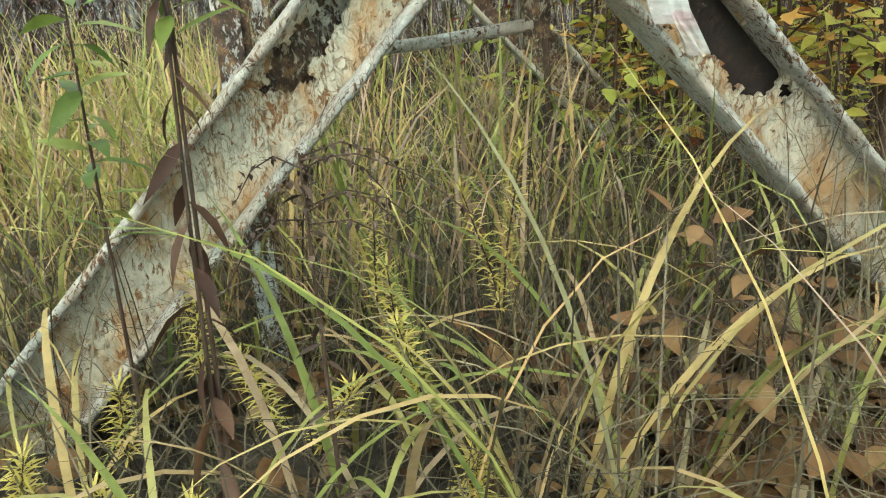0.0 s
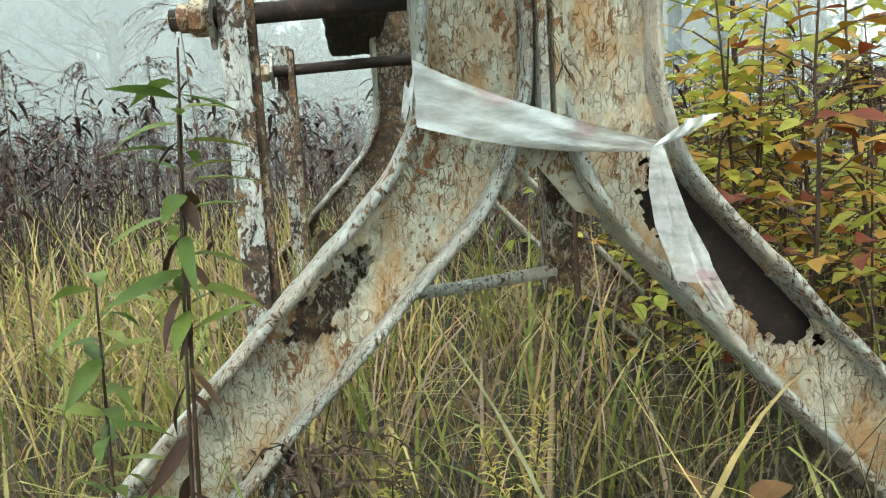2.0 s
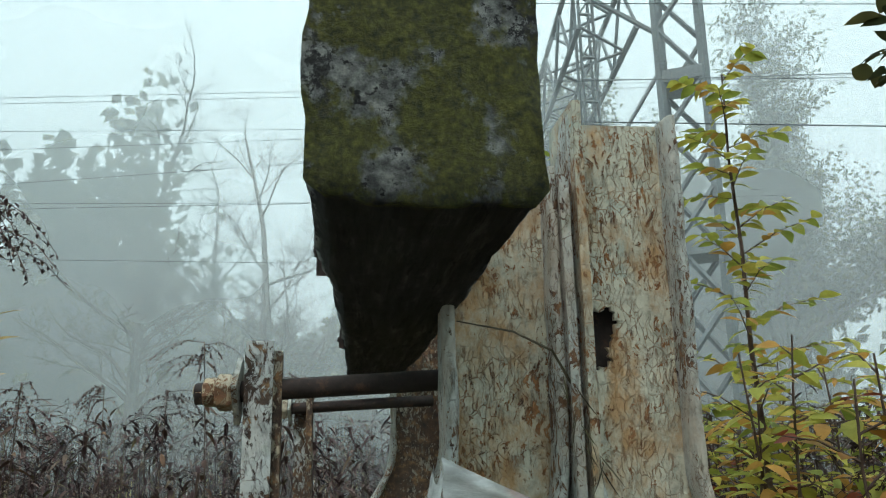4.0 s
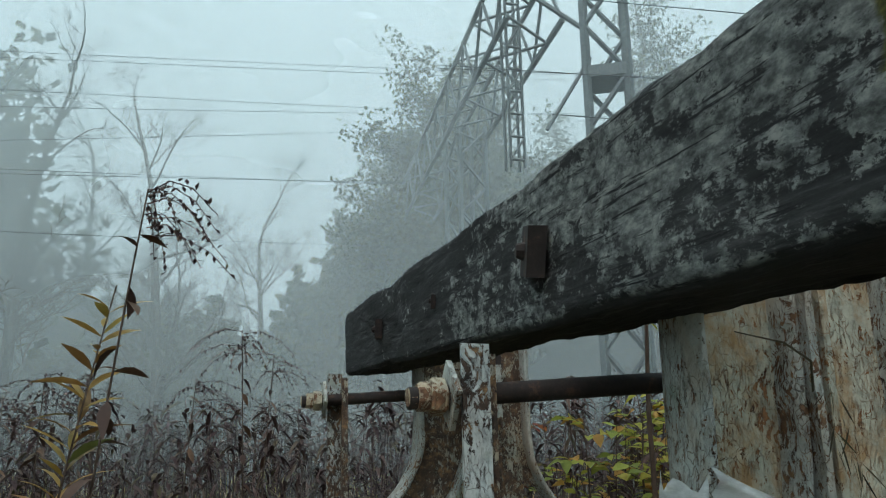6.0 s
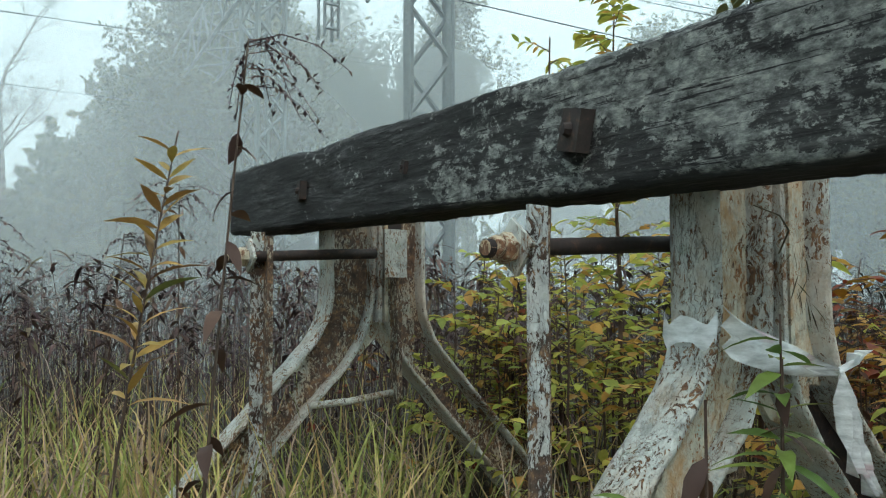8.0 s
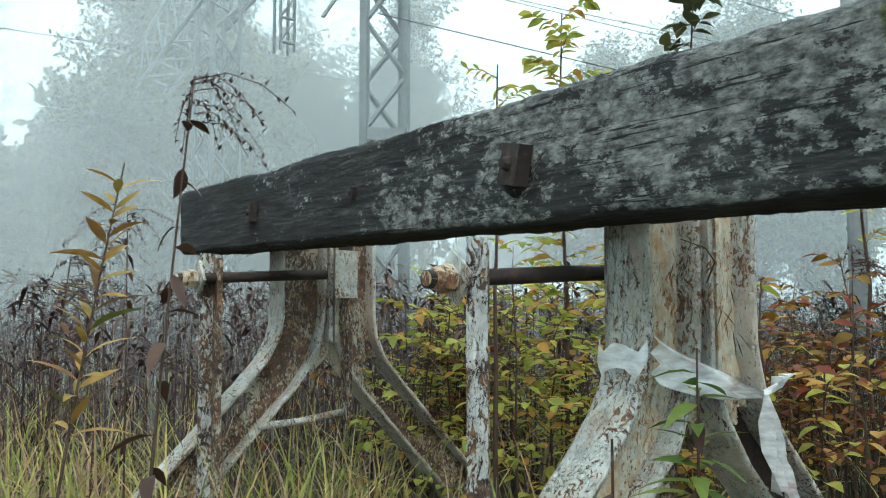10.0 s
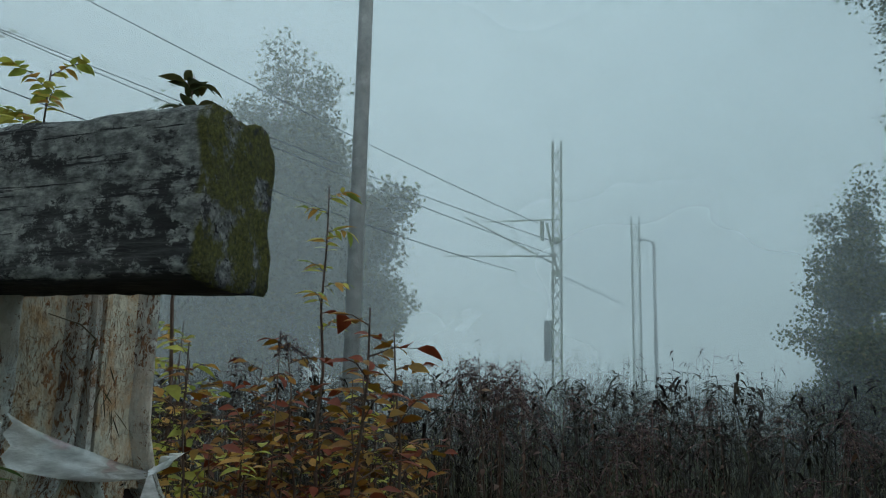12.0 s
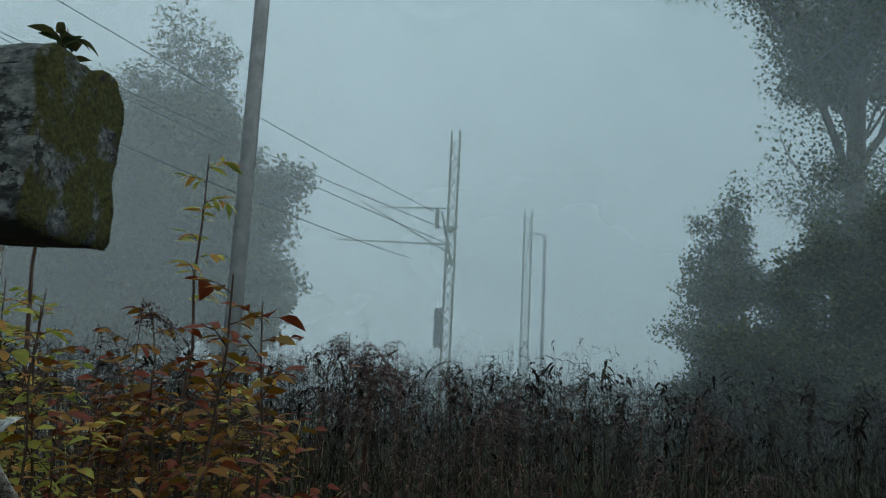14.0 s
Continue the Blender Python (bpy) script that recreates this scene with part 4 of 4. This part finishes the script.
def lattice_mast(name, at, w, h, label, mat, step, turn=0.0, leg=0.035, taper=0.0, plates=()):
    t = thing(name, (at[0], at[1], GZ - 0.1), label, "mast", "railway masts")
    m = Matrix.Rotation(turn, 4, "Z")

    def corner(i, z):
        s = w / 2 * (1 - taper * z / h)
        return m @ Vector(((s, s, z), (-s, s, z), (-s, -s, z), (s, -s, z))[i])
    for i in range(4):
        b = Build()
        b.tube([corner(i, 0), corner(i, h)], leg, 4)
        part("leg", b, mat, t)
    n = int(h / step)
    for i in range(4):
        j = (i + 1) % 4
        b = Build()
        for k in range(n):
            a, c = (i, j) if k % 2 else (j, i)
            b.tube([corner(a, k * step), corner(c, (k + 1) * step)], leg * 0.62, 4, False)
        part("lacing", b, mat, t)
    for z in plates:
        b = Build()
        s = w / 2 * (1 - taper * z / h) + leg * 0.6
        b.box((-s, -s, z - 0.07), (s, s, z + 0.07), m)
        part("plate", b, mat, t)
    return t


PYLON = (3.70, 8.0)
lattice_mast("gantry_mast", PYLON, 0.46, 8.5, "grey steel lattice mast of an overhead line gantry", MAST_STEEL, 0.62, radians(-28), 0.05, 0.0, (3.05, 5.0))


def gantry():
    """The lattice girder that runs from the near mast away over the tracks, with a hanging truss."""
    t = thing("gantry_girder", (0, 0, 0), "steel lattice girder of the overhead line gantry", "gantry")
    a, c = Vector((3.05, 8.5, 6.05)), Vector((4.3, 22.0, 5.9))
    d = (c - a).normalized()
    s = d.cross(Z).normalized() * 0.35
    up = Vector((0, 0, 0.45))
    corners = (s + up, -s + up, -s - up, s - up)
    for o in corners:
        b = Build()
        b.tube([a + o, c + o], 0.04, 4)
        part("chord", b, MAST_STEEL, t)
    n = 22
    for i in range(4):
        b = Build()
        for k in range(n):
            p, q = a.lerp(c, k / n), a.lerp(c, (k + 1) / n)
            u, w = corners[i], corners[(i + 1) % 4]
            if k % 2:
                u, w = w, u
            b.tube([p + u, q + w], 0.022, 4, False)
        part("lacing", b, MAST_STEEL, t)
    b = Build()
    m = Vector((2.95, 9.1, 0))
    for ox, oy in ((-0.09, -0.09), (0.09, -0.09), (0.09, 0.09), (-0.09, 0.09)):
        b.tube([m + Vector((ox, oy, 3.85)), m + Vector((ox, oy, 6.6))], 0.02, 4)
    for k in range(9):
        z = 3.95 + k * 0.3
        b.tube([m + Vector((-0.09, -0.09, z)), m + Vector((0.09, -0.09, z + 0.28))], 0.012, 4, False)
        b.tube([m + Vector((-0.09, -0.09, z)), m + Vector((0.09, -0.09, z))], 0.02, 4, False)
    part("hanging_truss", b, MAST_STEEL, t)
    b = Build()
    b.tube([Vector((PYLON[0] - 0.2, PYLON[1], 4.9)), Vector((PYLON[0] - 0.75, PYLON[1] + 0.1, 4.0))], 0.025, 5)
    b.tube([Vector((PYLON[0] - 0.2, PYLON[1], 5.2)), Vector((PYLON[0] - 0.95, PYLON[1] + 0.1, 5.7))], 0.03, 5)
    part("stay", b, MAST_STEEL, t)


gantry()
lattice_mast("gantry_mast", (3.45, 12.7), 0.5, 6.1, "grey lattice leg of the overhead line gantry", MAST_STEEL, 0.5, 0.2, 0.045)
lattice_mast("gantry_mast", (4.25, 21.6), 0.6, 6.1, "far lattice leg of the overhead line gantry", MAST_STEEL, 0.5, 0.2, 0.05)


def pole(name, at, r0, r1, h, label, mat, lean=0.0):
    t = thing(name, (at[0], at[1], GZ - 0.1), label, "pole")
    b = Build()
    b.tube([(0, 0, 0), (lean * 0.5, 0, h / 2), (lean, 0, h)], [r0, (r0 + r1) / 2, r1], 16)
    part("shaft", b, mat, t, smooth=True)
    return t


POLE_AT = (5.25, 3.43)
pole("telegraph_pole", POLE_AT, 0.075, 0.060, 8.0, "slender grey steel pole rising from weeds", CONCRETE)

MAST = polar(76.6, 19.5)
mast = lattice_mast("catenary_mast", MAST, 0.22, 7.45, "narrow mossy lattice catenary mast", GREEN_STEEL, 0.33, radians(-77), 0.032, 0.0, (4.0, 4.85))
b = Build()
b.box((-0.09, -0.09, 1.8), (0.09, 0.09, 2.8), Matrix.Translation((-0.22 * math.cos(radians(77.2)), 0.22 * math.sin(radians(77.2)), 0)))
part("tension_weights", b, MAST_STEEL, mast, "dark stack of tension weights")
b = Build()
side = Vector((-math.cos(radians(77.2)), math.sin(radians(77.2)), 0))
for z0, z1, ln in ((4.45, 4.45, 2.95), (4.2, 5.5, 2.4), (5.4, 5.35, 1.9)):
    b.tube([Vector((0, 0, z0)), side * ln + Vector((0, 0, z1))], 0.02, 5)
b.tube([Vector((0, 0, 4.1)), side * 0.27 + Vector((0, 0, 5.3))], 0.03, 6)
b.tube([side * 0.38 + Vector((0, 0, 4.85)), side * 0.38 + Vector((0, 0, 5.35))], 0.05, 6)
part("cantilever", b, GREEN_STEEL, mast)
lattice_mast("catenary_mast", polar(82.2, 27), 0.26, 7.0, "distant narrow lattice catenary mast", GREEN_STEEL, 0.36, radians(-83), 0.032)
LAMP = polar(83.5, 26.5)
lamp = pole("street_lamp", LAMP, 0.07, 0.05, 6.05, "distant lamp post with short arm", CONCRETE)
b = Build()
b.tube([(0, 0, 6.0), (-0.05, 0.25, 6.1), (-0.1, 0.55, 6.1)], [0.035, 0.035, 0.07], 6)
part("lamp_head", b, MAST_STEEL, lamp)


# two points on each wire
WIRE_ENDS = [
    ((-2.44, 9.0, 4.81), (8.1, 11.5, 6.7)),
    ((-2.43, 9.0, 4.74), (8.09, 11.5, 6.61)),
    ((-2.39, 9.0, 4.38), (4.05, 11.5, 5.72)),
    ((-2.37, 9.0, 4.21), (2.6, 11.5, 5.6)),
    ((-2.33, 9.0, 3.86), (1.2, 11.5, 5.18)),
    ((-1.78, 9.0, 3.52), (4.54, 11.5, 4.5)),
    ((0.04, 9.0, 3.56), (4.54, 11.5, 4.57)),
    ((-0.62, 9.0, 2.85), (1.44, 11.5, 3.44)),
    ((5.0, 5.28, 4.12), (17.7, 5.13, 4.82)),
    ((5.0, 6.01, 3.91), (17.7, 4.74, 4.34)),
    ((5.0, 6.0, 3.85), (17.7, 4.72, 3.99)),
    ((5.0, 4.43, 2.72), (17.7, 5.65, 3.62)),
]


def wires():
    t = thing("overhead_wires", (0, 0, 0), "thin overhead line wires crossing the foggy sky", "wires")
    for k, (p, q) in enumerate(WIRE_ENDS):
        p, q = Vector(p), Vector(q)
        b = Build()
        if k < 8:
            d = (q - p) / (q.x - p.x)
            p, q = p - d * 3, q + d * 8
        else:
            p = p - (q - p) * 0.3
        pts = [p.lerp(q, i / 14) - Z * (0.10 * math.sin(math.pi * i / 14)) for i in range(15)]
        b.tube(pts, 0.003 if k < 8 else [0.003 + 0.007 * i / 14 for i in range(15)], 4)
        part("wire", b, WIRE, t)
    b = Build()
    b.tube([Vector((MAST[0], MAST[1], 3.65)), Vector((polar(82.2, 27)[0], polar(82.2, 27)[1], 3.4))], 0.014, 4)
    part("wire", b, WIRE, t)


wires()

# ---- plants near the buffer stop ----
stalk((-0.725, 1.70), 1.50, (0.12, 0.06), 61, "tall dead goldenrod with drooping brown seed head", WITHERED, True, 0.3, (0.06, 0.10), 0.024, (-1.0, 0.3), 22)
stalk((-0.85, 1.92), 1.36, (0.18, 0.04), 62, "goldenrod with ochre and brown leaves", OCHRE_LEAF, False, 0.62, (0.08, 0.13), 0.017, (0.3, 1.3), 44)
stalk((-1.30, 2.05), 1.15, (-0.03, 0.05), 63, "goldenrod stalk with green lower leaves", GREEN_LEAF, True, 0.2, (0.09, 0.13), 0.022, (-0.1, 0.6), 28)
stalk((-0.125, 1.08), 0.98, (0.045, 0.02), 64, "weed with hanging brown leaves", WITHERED, False, 0.12, (0.06, 0.095), 0.018, (-1.5, -0.3), 26)
stalk((-0.115, 1.085), 1.04, (0.04, 0.02), 70, "leafy green top of a goldenrod", GREEN_LEAF, False, 0.70, (0.09, 0.13), 0.021, (-0.3, 0.5), 28)
stalk((-0.47, 0.92), 0.98, (0.0, 0.0), 65, "withered weed with hanging brown leaves", WITHERED, False, 0.3, (0.05, 0.09), 0.017, (-1.2, 0.1), 18)
stalk((0.03, 1.03), 0.60, (0.0, 0.02), 66, "blackened bare mugwort stalk", STEM, True, 0.15, (0.02, 0.05), 0.007, (-0.5, 0.5), 46, STEM)
stalk((-0.62, 1.32), 0.62, (0.03, 0.05), 67, "low leafy green goldenrod", GREEN_LEAF, False, 0.5, (0.10, 0.14), 0.026, (-0.1, 0.5), 24)
stalk((-0.27, 1.30), 0.80, (0.02, 0.0), 68, "green goldenrod shoot beside the strut", GREEN_LEAF, False, 0.55, (0.08, 0.12), 0.024, (-0.2, 0.5), 24)


def spurge(at, h, seed):
    """A yellow tuft of needle leaves on a short stem."""
    r = np.random.default_rng(seed)
    z = ground_height(at[0], at[1])
    t = thing("spurge", (at[0], at[1], z), "small yellow spurge with needle leaves", "weed", "spurges")
    lean = Vector((r.normal() * 0.05, r.normal() * 0.05, 0))
    b = Build()
    b.tube([(0, 0, 0), lean * 0.4 + Z * h * 0.6, lean + Z * h], [0.002, 0.002, 0.001], 5)
    part("stem", b, STEM, t)
    b = Build()
    for k in range(90):
        s = 0.45 + 0.55 * k / 89
        a = k * 2.4
        p = (lean * 0.4 + Z * h * 0.6) * (s / 0.6) if s < 0.6 else (lean * 0.4 + Z * h * 0.6).lerp(lean + Z * h, (s - 0.6) / 0.4)
        b.leaf(p, (math.cos(a), math.sin(a), r.uniform(0.0, 0.6) + 0.8 * (s > 0.93)), (0, 0, 1), r.uniform(0.028, 0.042), 0.0046, 0.2, 2)
    part("needles", b, SPURGE_LEAF, t)


for k, (x, y, h) in enumerate(((-0.15, 1.10, 0.10), (-0.21, 1.06, 0.09), (-0.18, 1.0, 0.07), (-0.26, 1.14, 0.10), (-0.05, 1.28, 0.20), (-0.02, 1.24, 0.16), (0.18, 1.22, 0.24), (0.15, 1.34, 0.26), (0.33, 1.42, 0.42), (0.36, 1.40, 0.36), (0.12, 1.5, 0.34), (0.20, 1.04, 0.09), (-0.20, 1.42, 0.30), (-0.30, 1.28, 0.14), (0.62, 0.84, 0.10), (-0.44, 1.2, 0.12))):
    spurge((x, y), h + 0.05, 300 + k)


def sedge(at, n, seed, hmin, hmax, spread):
    """A tuft of long arching blades."""
    r = np.random.default_rng(seed)
    t = thing("grass_tuft", (at[0], at[1], ground_height(*at)), "tuft of long arching yellow-green blades", "grass", "grass tufts")
    for k in range(n):
        b = Build()
        b.blade((r.normal() * spread, r.normal() * spread, 0), r.uniform(0, 6.28), r.uniform(hmin, hmax), r.uniform(0.9, 3.3), r.uniform(0.006, 0.015), 10, lean=r.uniform(0.05, 0.5))
        part("blade", b, GRASS_PIECE, t, smooth=True)


for k, (x, y, n, h0, h1) in enumerate(((0.28, 0.98, 17, 0.45, 0.95), (0.40, 0.94, 16, 0.5, 1.0), (0.60, 0.98, 14, 0.4, 0.85), (0.05, 1.06, 13, 0.4, 0.85), (-0.12, 0.96, 12, 0.35, 0.75), (0.48, 1.2, 12, 0.5, 0.9), (0.78, 1.10, 9, 0.4, 0.8), (0.90, 0.95, 8, 0.4, 0.7), (-0.38, 1.15, 10, 0.4, 0.7), (0.2, 1.3, 10, 0.4, 0.8), (-1.02, 1.35, 14, 0.4, 0.75), (-0.80, 1.5, 14, 0.4, 0.7), (-0.55, 1.62, 14, 0.4, 0.7), (-1.25, 1.6, 14, 0.4, 0.8), (-0.35, 1.5, 12, 0.4, 0.65), (0.05, 1.35, 12, 0.4, 0.6))):
    sedge((x, y), max(6, int(n * 0.7)), 330 + k, h0, h1, 0.035)

r = np.random.default_rng(88)
for k in range(26):
    a, d = r.uniform(-42, 3), r.uniform(2.6, 4.6)
    p = polar(a, d)
    stalk(p, r.uniform(0.95, 1.4), (r.normal() * 0.08, r.normal() * 0.08), 100 + k, "dead brown goldenrod with drooping seed head", WITHERED, True, 0.2, (0.04, 0.08), 0.016, (-1.0, 0.3), 22)
for k in range(58):
    a, d = r.uniform(46, 104), r.uniform(2.0, 4.6)
    p = polar(a, d)
    stalk(p, r.uniform(0.85, 1.30) if a < 80 else r.uniform(0.7, 1.05), (r.normal() * 0.06, r.normal() * 0.06), 140 + k, "dead dark weed with dry seed head", WITHERED, True, 0.2, (0.03, 0.07), 0.014, (-1.0, 0.3), 20)

sapling("sapling", (1.47, 2.90), 2.42, 71, "slim ash sapling with yellow-green leaves", YELLOW_LEAF, 40, 0.075, 0.48, (0.0, 0.02), 12, 0.15)
sapling("sapling", (1.20, 2.30), 1.35, 72, "young sapling with yellow and orange leaves", YELLOW_LEAF, 20, 0.065, 0.40, (0.06, 0), 9, 0.1)
# maple leaves take the dark far colour, painting a silhouette against the sky
sapling("sapling", (1.95, 2.55), 2.52, 73, "thin maple shoot behind the beam, darkened to a silhouette", FAR_LEAF, 6, 0.11, 0.10, (0.0, 0.0), 5, 0.86)
sapling("sapling", (0.78, 2.58), 1.98, 74, "ash shoot with pinnate yellow leaves", YELLOW_LEAF, 10, 0.05, 0.20, (0.02, 0.0), 11, 0.70, True)
sapling("sapling", (2.23, 1.95), 2.03, 76, "upright sapling with yellow tip leaves", YELLOW_LEAF, 8, 0.085, 0.12, (0.0, 0), 7, 0.66, True)
for k in range(30):
    x = r.uniform(0.95, 2.6)
    y = r.uniform(max(0.95, 0.03 + 0.45 * (x + 0.86)), 2.4)
    sapling("sapling", (x, y), r.uniform(0.85, 1.30), 200 + k, "low sapling with yellow-green autumn leaves" if y > 1.5 and k % 2 else "low sapling with orange and red autumn leaves", YELLOW_LEAF if y > 1.5 and k % 2 else ORANGE_LEAF, 12, 0.064, 0.28, (r.normal() * 0.05, r.normal() * 0.05), 5, 0.4)
for k in range(36):
    x, y = r.uniform(1.0, 3.0), r.uniform(2.2, 4.6)
    sapling("sapling", (x, y), r.uniform(0.8, 1.45), 240 + k, "low bushy sapling with yellow-green leaves", YELLOW_LEAF if k % 5 else ORANGE_LEAF, 15, 0.07, 0.38, (r.normal() * 0.05, r.normal() * 0.05), 9, 0.1)

for k, (x, y, h) in enumerate(((0.50, 1.06, 0.30), (0.60, 1.00, 0.24), (0.70, 1.08, 0.34), (0.80, 1.16, 0.30), (0.64, 1.16, 0.42))):
    sapling("dead_shoot", (x, y), h, 400 + k, "withered bramble shoot with large brown leaves", DEAD_LEAF, 5, 0.062, 0.07, (r.normal() * 0.04, r.normal() * 0.04), 2, 0.35)


def caught_straw():
    """A dry panicle caught behind the joint strip of the near trestle."""
    q = np.random.default_rng(410)
    t = thing("dry_grass_stalk", (0.40, 1.42, 0.89), "dry straw-coloured grass panicle caught on the trestle", "grass")
    b = Build()
    b.tube([(0.0, 0.0, 0.0), (-0.04, -0.05, 0.045), (-0.10, -0.07, 0.070), (-0.18, -0.07, 0.085)], [0.0022, 0.002, 0.0016, 0.001], 5)
    part("stem", b, STRAW, t)
    b = Build()
    for k in range(20):
        u = q.random()
        p = Vector((-0.03 + 0.05 * u + q.normal() * 0.008, -0.055 + q.normal() * 0.01, 0.02 - 0.14 * u))
        b.leaf(p, (0.25 + q.normal() * 0.3, q.normal() * 0.3, -1), (q.normal(), -1, 0.2), q.uniform(0.03, 0.06), 0.0026, 0.1, 3)
    part("panicle", b, STRAW, t)


caught_straw()
